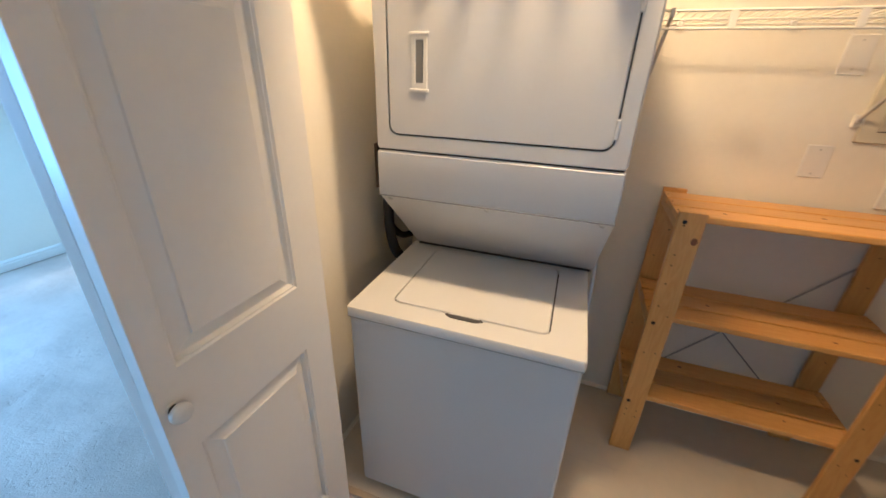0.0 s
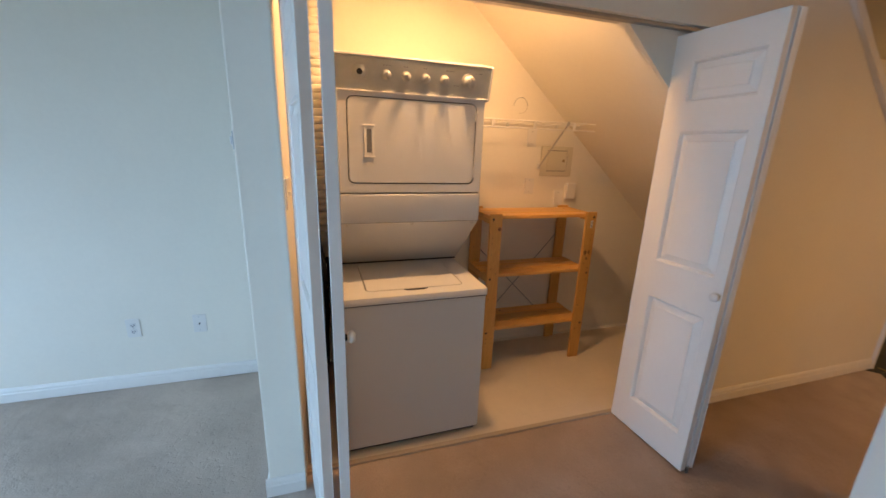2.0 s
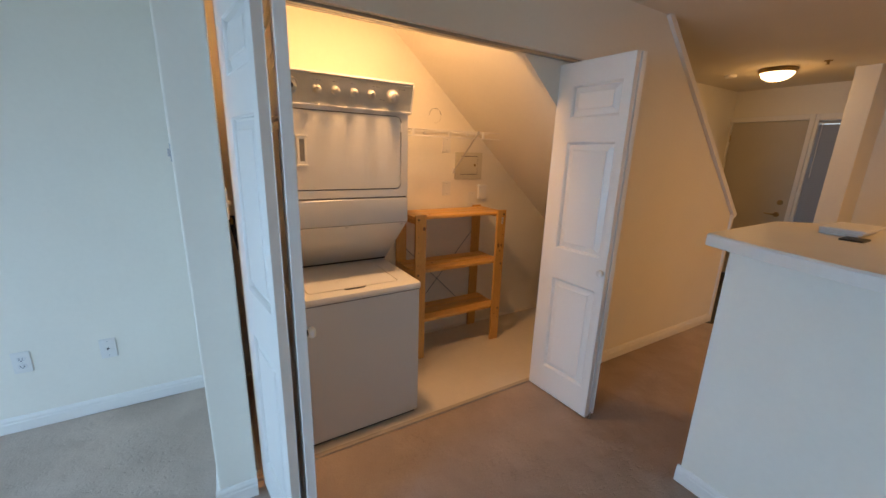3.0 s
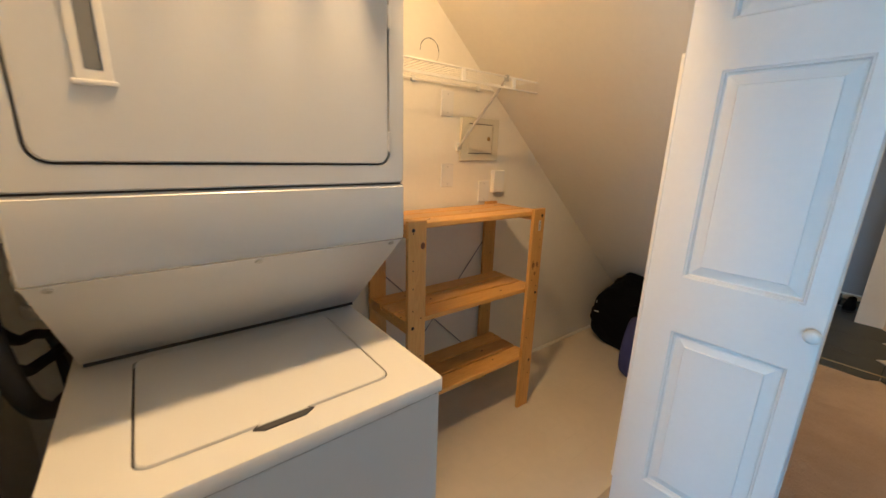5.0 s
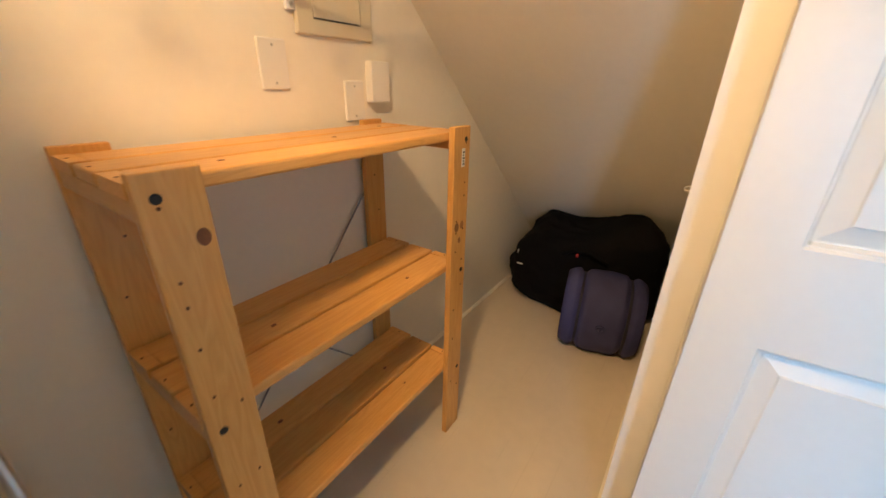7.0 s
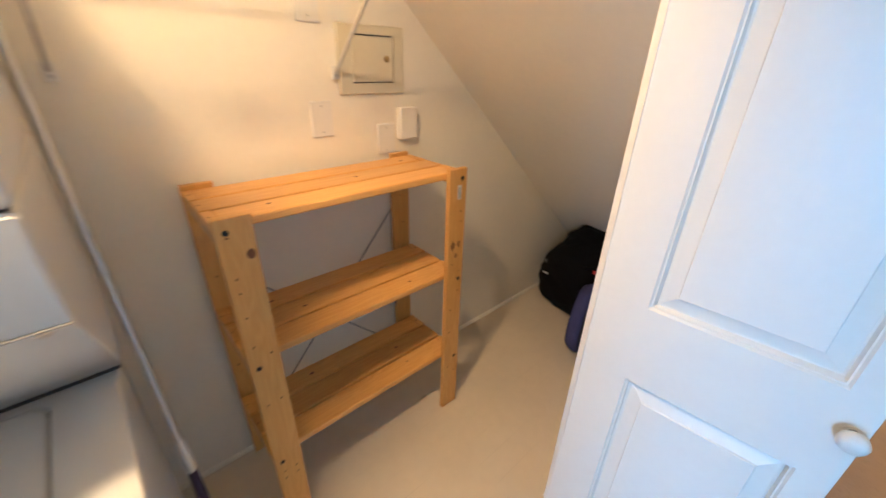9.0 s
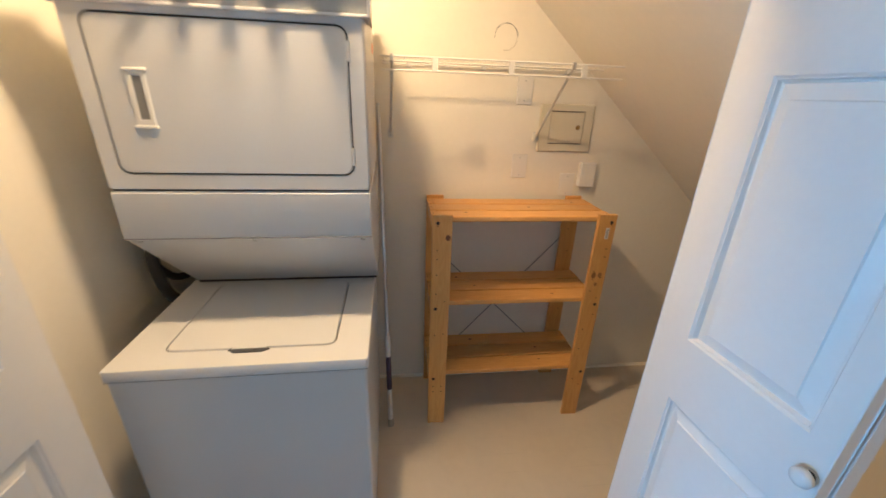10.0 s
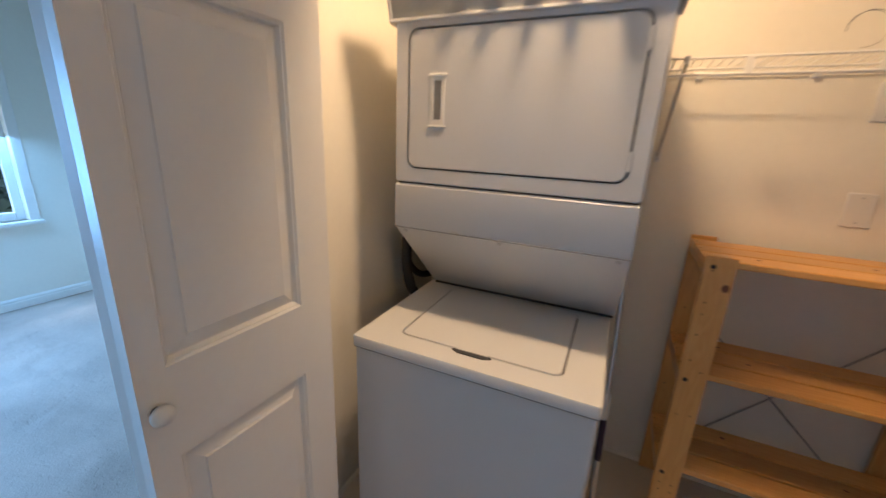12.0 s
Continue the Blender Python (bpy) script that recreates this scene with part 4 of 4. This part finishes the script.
def pine_shelf():
    t = thing("pine_shelf", "varnished pine shelf unit with three empty slatted shelves", "shelf", (0.0, 0.0, 0.0))
    top = 1.092
    fy, by = 1.770, 2.092
    legs = ((0.884, 0.966, fy), (1.584, 1.664, fy), (0.884, 0.966, by), (1.578, 1.658, by))
    rnd = random.Random(9)
    for xa, xb, y in legs:
        h = top if y == fy else top - 0.002
        leg = part("leg", box(xa, y, 0.006, xb, y + 0.019, h, 0.0022), PINE_Z, t)
        if y == fy:
            left = xa < 1
            inner, outer = (xb - 0.022, xa + 0.022) if left else (xa + 0.022, xb - 0.022)
            for z in (1.058, 0.664, 0.281):
                part("bolt", lathe([(0.0, 0.0022), (0.005, 0.002), (0.0074, 0.0006), (0.0074, -0.001)], 14, pose(outer, y, z, 90, 0, 0)), BOLT, leg, "black bolt head")
            for z in (1.050, 0.94, 0.90, 0.83, 0.80, 0.74, 0.70, 0.61, 0.53, 0.42, 0.24, 0.20):
                for px in (inner, outer):
                    if rnd.random() < 0.45:
                        part("peg_hole", lathe([(0.0, 0.0006), (0.0028, 0.0006), (0.0028, -0.001)], 8, pose(px, y, z + rnd.uniform(-0.006, 0.006), 90, 0, 0)), PEG, leg)
            kz = 0.995 if left else 0.80
            for dx, dz, r in (((0.0, 0.0, 0.011),) if left else ((-0.016, 0.012, 0.012), (0.012, 0.014, 0.010), (0.0, -0.032, 0.008))):
                part("knot", moved(slab([(r * math.cos(a) * 0.9, r * 1.2 * math.sin(a)) for a in [2 * math.pi * k / 14 for k in range(14)]], 0, 0.0009, 0.0004),
                                   Matrix.Translation(((xa + xb) / 2 + (0.024 if left else 0) + dx, y, kz + dz)) @ UPRIGHT), KNOTM if left else PALEKNOT, leg, "dark knot" if left else "brown knot")
            if not left:
                s = part("sticker", box(1.622, y - 0.0010, 0.985, 1.638, y, 1.035), PAPER, leg, "small white printed sticker")
                for k in range(5):
                    part("print_bar", box(1.626, y - 0.0018, 0.991 + k * 0.008, 1.626 + (0.009, 0.006, 0.008, 0.005, 0.009)[k], y - 0.001, 0.9945 + k * 0.008), INK, s)
        else:
            for z in (0.92, 0.80, 0.60, 0.45):
                part("peg_hole", lathe([(0.0, 0.0006), (0.0028, 0.0006), (0.0028, -0.001)], 8, pose((xa + xb) / 2 + rnd.uniform(-0.02, 0.02), y, z, 90, 0, 0)), PEG, leg)
    for z in (1.078, 0.690, 0.307):
        sh = part("shelf", box(0.886, fy + 0.022, z - 0.052, 0.906, by - 0.003, z - 0.0225, 0.002), PINE_Y, t, "slatted pine shelf")
        part("end_rail", box(1.640, fy + 0.022, z - 0.052, 1.660, by - 0.003, z - 0.0225, 0.002), PINE_Y, sh)
        w = (by - fy - 0.028 - 0.018) / 3
        for k in range(3):
            y0 = fy + 0.022 + k * (w + 0.009)
            bm = box(0.884, y0, z - 0.021, 1.662, y0 + w, z, 0.004) if k == 1 else box(0.908, y0, z - 0.0235, 1.638, y0 + w, z, 0.005)
            if k != 1:
                for ea, eb in ((0.884, 0.908), (1.638, 1.662)):
                    box(ea, y0, z - 0.021, eb, y0 + w, z, bm=bm)
            sl = part("slat", bm, PINE_X, sh)
            for j in range(1):
                kx = rnd.uniform(0.98, 1.58)
                r = rnd.uniform(0.003, 0.0065)
                part("knot", moved(slab([(r * 1.5 * math.cos(a), r * math.sin(a)) for a in [2 * math.pi * q / 12 for q in range(12)]], 0, 0.0008, 0.0003),
                                   Matrix.Translation((kx, y0 + w * rnd.uniform(0.3, 0.7), z))), KNOTM, sl, "dark knot")
            for ex in (0.893, 1.650):
                part("nail_hole", lathe([(0.0, 0.0006), (0.0026, 0.0006), (0.0026, -0.001)], 8, pose(ex, y0 + w / 2, z)), PEG, sl)
    part("cross_brace", tube([(0.93, by + 0.025, 0.815), (1.62, by + 0.025, 0.125)], 0.003, 8), DULLWIRE, t, "thin dull steel cross brace", 60)
    part("cross_brace", tube([(0.94, by + 0.0245, 0.115), (1.60, by + 0.0245, 0.88)], 0.003, 8), DULLWIRE, t, "thin dull steel cross brace", 60)


pine_shelf()


# ---- bags at the low end ----
def blob(c, r, seed, amp=0.10, flat=0.0, n=40, power=2.0):
    """A soft sack: a rounded body with creases; its foot lies flat."""
    bm = bmesh.new()
    bmesh.ops.create_icosphere(bm, subdivisions=5, radius=1)
    for v in bm.verts:
        d = v.co.normalized()
        k = (abs(d.x) ** power + abs(d.y) ** power + abs(d.z) ** power) ** (-1 / power)
        s = 1 + amp * noise.noise(d * 1.7 + Vector((seed, 0, 0))) + amp * 0.45 * abs(noise.noise(d * 4.5 + Vector((0, seed, 0))))
        s -= amp * 0.22 * max(0, 1 - abs(noise.noise(d * 3.2 + Vector((seed, seed, 0)))) * 9)
        p = d * k * s
        v.co = Vector((c[0] + p.x * r[0], c[1] + p.y * r[1], max(c[2] + p.z * r[2], flat)))
    return bm


def dent(bm):
    for v in bm.verts:
        u = (v.co.y - 1.245) / 0.84
        k = min(1, max(0, (v.co.y - 1.80) / 0.22)) * min(1, max(0, (v.co.z - 0.20) / 0.16))
        v.co.y -= 0.085 * k
        v.co.x += 0.03 * k
        v.co.z *= 1 + 0.16 * min(1, max(0, (1.72 - v.co.y) / 0.3))
        if v.co.z > 0.2:
            v.co.z += 0.018 * math.sin(u * 9.0) * (v.co.z - 0.2) / 0.3
    return bm


def duffel():
    t = thing("duffel_bag", "black nylon duffel bag slumped on the floor", "bag", (0, 0, 0))
    part("body", dent(blob((2.80, 1.665, 0.245), (0.245, 0.42, 0.262), 3.0, 0.15, 0.0065, power=2.8)), BLACKBAG, t, smooth=180)
    part("handle", tube([(2.60, 1.74, 0.37), (2.565, 1.66, 0.43), (2.555, 1.58, 0.44), (2.57, 1.49, 0.40)], 0.011, 8), BLACKBAG, t, smooth=90)
    part("zip_pull", box(2.545, 1.628, 0.405, 2.556, 1.642, 0.422, 0.003), REDTAG, t, "small red zip tag")
    part("buckle", box(2.640, 1.972, 0.300, 2.660, 1.990, 0.325, 0.003), ALU, t, "small metal buckle")
    part("strap_print", box(2.585, 1.93, 0.262, 2.592, 1.965, 0.268, 0.001), PAPER, t)


duffel()


def bedroll():
    t = thing("sleeping_bag", "rolled navy blue sleeping bag tied with straps", "sleeping bag", (0, 0, 0))
    # a roll lying along y, pinched under two straps
    rings = []
    for k in range(33):
        y = 1.285 + 0.35 * k / 32
        pinch = sum(math.exp(-((y - s) / 0.014) ** 2) for s in (1.352, 1.560))
        endr = 1 - 0.14 * (abs(k - 16) / 16) ** 6
        loop = []
        for i in range(40):
            a = 2 * math.pi * i / 40
            wob = 1 + 0.05 * noise.noise((math.cos(a) * 1.5, math.sin(a) * 1.5, y * 9)) + 0.025 * noise.noise((math.cos(a) * 4, math.sin(a) * 4, y * 22))
            r = 0.196 * endr * wob * (1 - 0.13 * pinch)
            loop.append((2.45 + r * 0.90 * math.cos(a), y, max(0.185 + r * 1.05 * math.sin(a), 0.0065)))
        rings.append(loop)
    part("roll", loft(rings), NAVY, t, smooth=180)
    for s in (1.352, 1.560):
        pts = [(2.45 + 0.162 * math.cos(a), s, max(0.185 + 0.178 * math.sin(a), 0.010)) for a in [2 * math.pi * i / 28 for i in range(29)]]
        part("strap", tube(pts, 0.007, 6), material("dark_strap", (0.012, 0.012, 0.025), 0.7), t, "dark tie strap", 60)
    t.matrix_world = Matrix.Translation((2.45, 1.60, 0)) @ pose(0, 0, 0, 0, 0, 11) @ Matrix.Translation((-2.45, -1.60, 0))
    part("toggle", box(2.38, 1.375, 0.350, 2.42, 1.395, 0.372, 0.004), TEALTAG, t, "small teal toggle")
    part("swirl", tube([(2.45 - 0.186 - 0.004 * math.sin(a), 1.455 + 0.022 * math.cos(a) * (1 - k / 30), 0.20 + 0.022 * math.sin(a) * (1 - k / 30)) for k, a in enumerate([0.42 * j for j in range(24)])], 0.004, 6), NAVY, t, smooth=60)


bedroll()


# ---- left room details ----
def wall_outlet(x, z, label, duplex):
    t = thing("wall_outlet", label, "outlet")
    m = Matrix.Translation((x, YB, z)) @ UPRIGHT
    part("plate", moved(slab(rrect(-0.036, -0.058, 0.036, 0.058, 0.004), 0, 0.006, 0.003), m), IVORY, t, smooth=30)
    if duplex:
        for dz in (-0.020, 0.020):
            f = part("socket", moved(slab(rrect(-0.017, dz - 0.014, 0.017, dz + 0.014, 0.009), 0.004, 0.0078, 0.001), m), PLASTIC, t)
            for dx in (-0.0065, 0.0065):
                part("slot", box(x + dx - 0.0014, YB - 0.0088, z + dz - 0.005, x + dx + 0.0014, YB - 0.0070, z + dz + 0.006), INK, f)
            part("slot", lathe([(0.0, 0.0015), (0.003, 0.0015), (0.003, 0)], 8, pose(x, YB - 0.0075, z + dz - 0.009, 90, 0, 0)), INK, f)
    else:
        part("jack", lathe([(0.0, 0.010), (0.004, 0.010), (0.0048, 0.0)], 10, pose(x, YB - 0.0055, z, 90, 0, 0)), BOLT, t, "small dark coaxial jack")
    for dz in ((0,) if duplex else (-0.042, 0.042)):
        part("screw", lathe([(0.0, 0.0012), (0.003, 0)], 8, pose(x, YB - 0.0062, z + dz, 90, 0, 0)), STEEL, t)


wall_outlet(-1.205, 0.385, "white duplex outlet low on the pale wall", True)
wall_outlet(-0.862, 0.380, "white coaxial jack plate low on the pale wall", False)

sp = thing("smoke_alarm", "round white smoke alarm high on the wall", "smoke alarm", (0, 0, 0))
M_AL = Matrix.Translation((WX, 1.99, 1.945)) @ pose(0, 0, 0, 0, 90, 0)
part("housing", lathe([(0.0, 0.034), (0.035, 0.034), (0.038, 0.030), (0.060, 0.028), (0.068, 0.020), (0.070, 0.0)], 28, M_AL), IVORY, sp, smooth=40)
part("grille_ring", lathe([(0.034, 0.033), (0.034, 0.036), (0.040, 0.036), (0.040, 0.031)], 28, M_AL), material("alarm_grey", (0.35, 0.35, 0.35), 0.5), sp)

# old catch on the partition edge
ct = thing("door_catch", "worn steel catch screwed to the partition corner", "catch")
part("plate", box(XL - 0.003, YF + 0.004, 1.450, XL, YF + 0.024, 1.510, 0.001), STEEL, ct)
part("tongue", box(XL - 0.010, YF + 0.010, 1.467, XL - 0.003, YF + 0.018, 1.492, 0.001), STEEL, ct)


# ---- bar, kitchen, entry ----
structure("wall_bar", loft([[(x, y, z) for x, y in ((1.545, 0.215), (1.545, -1.6), (1.665, -1.6), (1.665, 0.095), (2.30, 0.095), (2.30, 0.215))] for z in (-0.01, 1.184)]), PAINT,
          "cream painted half wall carrying the breakfast bar")
baseboard(1.545, -1.6, 1.545, 0.229)
bar_pts = [(1.398, 0.230), (1.407, 0.250), (1.422, 0.258), (2.10, 0.270), (2.32, 0.10), (2.34, 0.0), (2.34, -1.6), (1.16, -1.6), (1.17, -1.0), (1.20, -0.55), (1.25, -0.20), (1.32, 0.04)]
tagged(part("bar_top", slab(bar_pts, 1.186, 1.233, 0.008), LAMINATE, smooth=25), "white laminate breakfast bar top on the half wall", "bar top")
cl = bmesh.new()
for k in range(3):
    box(1.90 - k * 0.004, -0.06 - k * 0.01, 1.233 + k * 0.010, 2.16 + k * 0.003, 0.06, 1.243 + k * 0.010, 0.004, bm=cl)
tagged(part("folded_cloth", cl, PAPER), "folded pale cloth lying on the bar top", "cloth")
tagged(part("dark_tray", slab(rrect(1.78, -0.10, 1.88, -0.03, 0.01), 1.233, 1.239, 0.002), BOLT), "small dark flat item on the bar top", "tray")


def front_door():
    t = thing("door_3", "cream front door with brass lever and deadbolt", "door", (0, 0, 0), kind="structure")
    DM = material("front_door_paint", (0.52, 0.47, 0.38), 0.45, 0.04, 3, 50, 0.05)
    part("slab", box(FX - 0.012, 1.335, 0.012, FX + 0.032, 2.10, 1.995, 0.003), DM, t)
    for y0, y1 in ((1.285, 1.330), (2.105, YB)):
        part("frame", box(FX - 0.03, y0, 0.0, FX + 0.06, y1, 2.06, 0.003), TRIM, t)
    part("frame", box(FX - 0.03, 1.33, 2.0, FX + 0.06, 2.105, 2.06, 0.003), TRIM, t)
    xf = FX - 0.012
    part("deadbolt", lathe([(0.0, 0.014), (0.022, 0.013), (0.030, 0.006), (0.031, 0)], 18, pose(xf, 1.415, 1.035, 0, -90, 0)), BRASS, t, "aged brass deadbolt", 40)
    h = part("rose", lathe([(0.0, 0.012), (0.024, 0.011), (0.031, 0.004), (0.031, 0)], 18, pose(xf, 1.425, 0.885, 0, -90, 0)), BRASS, t, "aged brass lever", 40)
    part("lever", tube([(xf - 0.010, 1.425, 0.885), (xf - 0.045, 1.428, 0.885), (xf - 0.052, 1.45, 0.887), (xf - 0.050, 1.535, 0.892)], [0.009, 0.009, 0.009, 0.006], 10), BRASS, h, smooth=60)
    for z in (0.25, 1.0, 1.8):
        part("hinge", tube([(xf - 0.004, 2.101, z - 0.045), (xf - 0.004, 2.101, z + 0.045)], 0.006, 8), BRASS, t)


front_door()


def sidelight():
    t = thing("window_3", "tall sidelight window with closed pale blinds", "window", (0, 0, 0), kind="structure")
    for y0, y1 in ((0.862, 0.895), (1.25, 1.284)):
        part("window_frame", box(FX - 0.02, y0, 0.0, FX + 0.06, y1, 2.06, 0.003), TRIM, t)
    part("window_frame", box(FX - 0.02, 0.895, 1.99, FX + 0.06, 1.25, 2.06, 0.003), TRIM, t)
    part("window_sill", box(FX - 0.03, 0.895, 0.0, FX + 0.06, 1.25, 0.05, 0.003), TRIM, t)
    g = part("pane", box(FX + 0.045, 0.895, 0.05, FX + 0.05, 1.25, 1.99), GLASS, t)
    g.visible_shadow = False
    part("headrail", box(FX - 0.005, 0.898, 1.955, FX + 0.035, 1.247, 1.985, 0.003), BLIND, t)
    slat = None
    n = 84
    for i in range(n):
        if slat is None:
            slat = part("blind_slat", loft([[(0.013 * math.cos(a) + 0.003 * (k % 2), y, 0.013 * math.sin(a)) for k, a in enumerate((radians(64), radians(66), radians(244), radians(246)))] for y in (0.8955, 1.2495)]), BLIND, t)
            s = slat
        else:
            s = new("blind_slat", slat.data)
            s.parent = t
        s.location = (FX + 0.014, 0, 0.065 + i * 0.0225)
    part("tilt_wand", tube([(FX - 0.004, 1.215, 1.955), (FX - 0.008, 1.21, 1.35)], 0.004, 6), PLASTIC, t)


sidelight()
area("sidelight_daylight", pose(FX + 0.10, 1.07, 1.03, 0, 90, 0), 1.85, 0.33, 2.2, DAY)


def dome_lamp():
    t = thing("ceiling_lamp", "lit flush ceiling lamp with white glass dome", "ceiling lamp", (0, 0, 0))
    c = pose(4.535, 1.312, ZC)
    part("pan", lathe([(0.0, 0.0), (0.150, 0.0), (0.154, -0.010), (0.146, -0.032), (0.136, -0.038), (0.136, -0.026), (0.0, -0.026)], 40, c), BRASS, t, "dull brass rim", 40)
    d = part("glass_dome", lathe([(0.134, -0.032), (0.131, -0.048), (0.114, -0.074), (0.087, -0.094), (0.050, -0.107), (0.0, -0.112)], 40, c), DOMEGLOW, t, "glowing white glass dome", 60)
    d.visible_shadow = False
    part("finial", lathe([(0.0, -0.126), (0.008, -0.124), (0.010, -0.116), (0.006, -0.110), (0.0, -0.109)], 12, c), BRASS, t)


dome_lamp()
sd = thing("smoke_detector", "small round detector on the hall ceiling", "detector")
part("housing", lathe([(0.0, 0.0), (0.055, 0.0), (0.055, -0.012), (0.042, -0.024), (0.0, -0.026)], 24, pose(4.55, 1.72, ZC)), IVORY, sd, smooth=40)
sk = thing("sprinkler", "small ceiling sprinkler head in the hall", "sprinkler")
part("rose", lathe([(0.0, 0.0), (0.03, 0.0), (0.028, -0.006), (0.010, -0.010), (0.010, -0.030), (0.016, -0.032), (0.0, -0.035)], 16, pose(4.45, 0.93, ZC)), BRASS, sk)

# shoes and mat by the door
def shoe(x, y, rz):
    t = thing("shoe", "black shoe on the entry tiles", "shoe", (x, y, 0.004), group="pair of shoes")
    t.rotation_euler = (0, 0, radians(rz))
    sole = [(0.13 * math.cos(a), 0.043 * math.sin(a) * (1.0 + 0.25 * math.cos(a))) for a in [2 * math.pi * k / 24 for k in range(24)]]
    part("sole", slab(sole, 0.0, 0.020, 0.003), BLACK, t)
    loops = []
    for s, z, dx in ((0.97, 0.018, 0), (0.97, 0.045, 0), (0.78, 0.070, -0.018), (0.58, 0.088, -0.045), (0.50, 0.105, -0.058), (0.42, 0.102, -0.058), (0.40, 0.06, -0.056)):
        loops.append([(px * s + dx, py * (s + (1 - s) * 0.35), z) for px, py in sole])
    part("upper", loft(loops), BLACKBAG, t, smooth=60)
    for k in range(3):
        part("lace", tube([(0.030 - 0.02 * k, -0.022, 0.070 + 0.006 * k), (0.030 - 0.02 * k, 0, 0.079 + 0.006 * k), (0.030 - 0.02 * k, 0.022, 0.070 + 0.006 * k)], 0.003, 6), BLACK, t)


shoe(5.30, 1.055, 165)
shoe(5.27, 0.935, 178)
tagged(part("door_mat", slab(rrect(5.12, 1.27, 5.52, 1.95, 0.01), 0.003, 0.014, 0.003), BLACK), "black door mat by the front door", "mat")

# kitchen beyond the entry wall: cabinet, counter, wall
structure("wall_kitchen", box(5.35, SY, -0.02, 5.45, 0.69, ZC), PAINT, "cream painted kitchen end wall")


def kitchen_cabinet():
    t = thing("kitchen_cabinet", "white base cabinet against the kitchen wall", "cabinet", (0, 0, 0))
    part("body", box(4.98, -0.30, 0.08, 5.345, 0.688, 0.84, 0.003), LAMINATE, t)
    part("plinth", box(5.02, -0.30, 0.004, 5.345, 0.688, 0.08), LAMINATE, t)
    for y0, y1 in ((0.19, 0.686), (-0.29, 0.18)):
        d = part("door", box(4.962, y0, 0.10, 4.980, y1, 0.82, 0.003), LAMINATE, t)
        part("handle", tube([(4.955, y0 + 0.04, 0.70), (4.945, y0 + 0.04, 0.72), (4.945, y0 + 0.04, 0.78), (4.955, y0 + 0.04, 0.80)], 0.004, 6), BRASS, d)
    tagged(part("kitchen_counter", box(4.95, -0.32, 0.845, 5.348, 0.68, 0.885, 0.006), LAMINATE), "pale laminate counter on the base cabinet", "counter")


kitchen_cabinet()
lt = thing("light_switch", "small dark switch on the entry wall end", "switch")
part("plate", box(4.893, 0.715, 0.86, 4.899, 0.745, 0.90, 0.002), BRASS, lt)

# entry floor: dark tiles clipped at the corners, with pale diamonds set between
entry = tagged(part("floor_entry", loft([[(x, y, z) for x, y in ((3.80, -1.0), (3.80, YB), (FX, YB), (FX, 0.45), (4.45, 0.45), (4.45, -1.0))] for z in (-0.03, -0.002)]), GROUT),
               "dark green tile floor with small pale diamonds", "floor", "", "structure")
structure("floor_kitchen", loft([[(x, y, z) for x, y in ((3.80, SY), (3.80, -0.9), (4.455, 0.43), (4.90, 0.70), (FX, 0.70), (FX, SY))] for z in (-0.03, 0.004)]), VINYL, "pale sheet vinyl kitchen floor")
structure("trim_carpet_edge", box(3.785, -1.0, -0.01, 3.805, 1.09, 0.006, 0.003), BRASS, "thin metal strip between carpet and tile")
P = 0.424
c = 0.052
octo = None
for i in range(5):
    for j in range(5):
        x0, y0 = 4.088 - P + i * P, 0.615 - P + j * P
        if octo is None:
            g = 0.003
            pts = [(c + g, g), (P - c - g, g), (P - g, c + g), (P - g, P - c - g), (P - c - g, P - g), (c + g, P - g), (g, P - c - g), (g, c + g)]
            octo = part("tile", slab(pts, -0.002, 0.003, 0.0015), TILE, entry)
            o = octo
        elif x0 + P > FX or y0 + P > YB + 0.01:
            continue
        else:
            o = new("tile", octo.data)
            o.parent = entry
        o.location = (x0, y0, 0)
dia = None
for i in range(5):
    for j in range(5):
        x0, y0 = 4.088 + i * P - 0.0, 0.615 + j * P
        if x0 > 5.6 or y0 > 2.05:
            continue
        if dia is None:
            g = 0.004
            dia = part("diamond_tile", slab([(c - g, 0), (0, c - g), (-c + g, 0), (0, -c + g)], -0.002, 0.0045, 0.0012), TILEW, entry, "small pale diamond tile")
            o = dia
        else:
            o = new("diamond_tile", dia.data)
            o.parent = entry
        o.location = (x0, y0, 0)
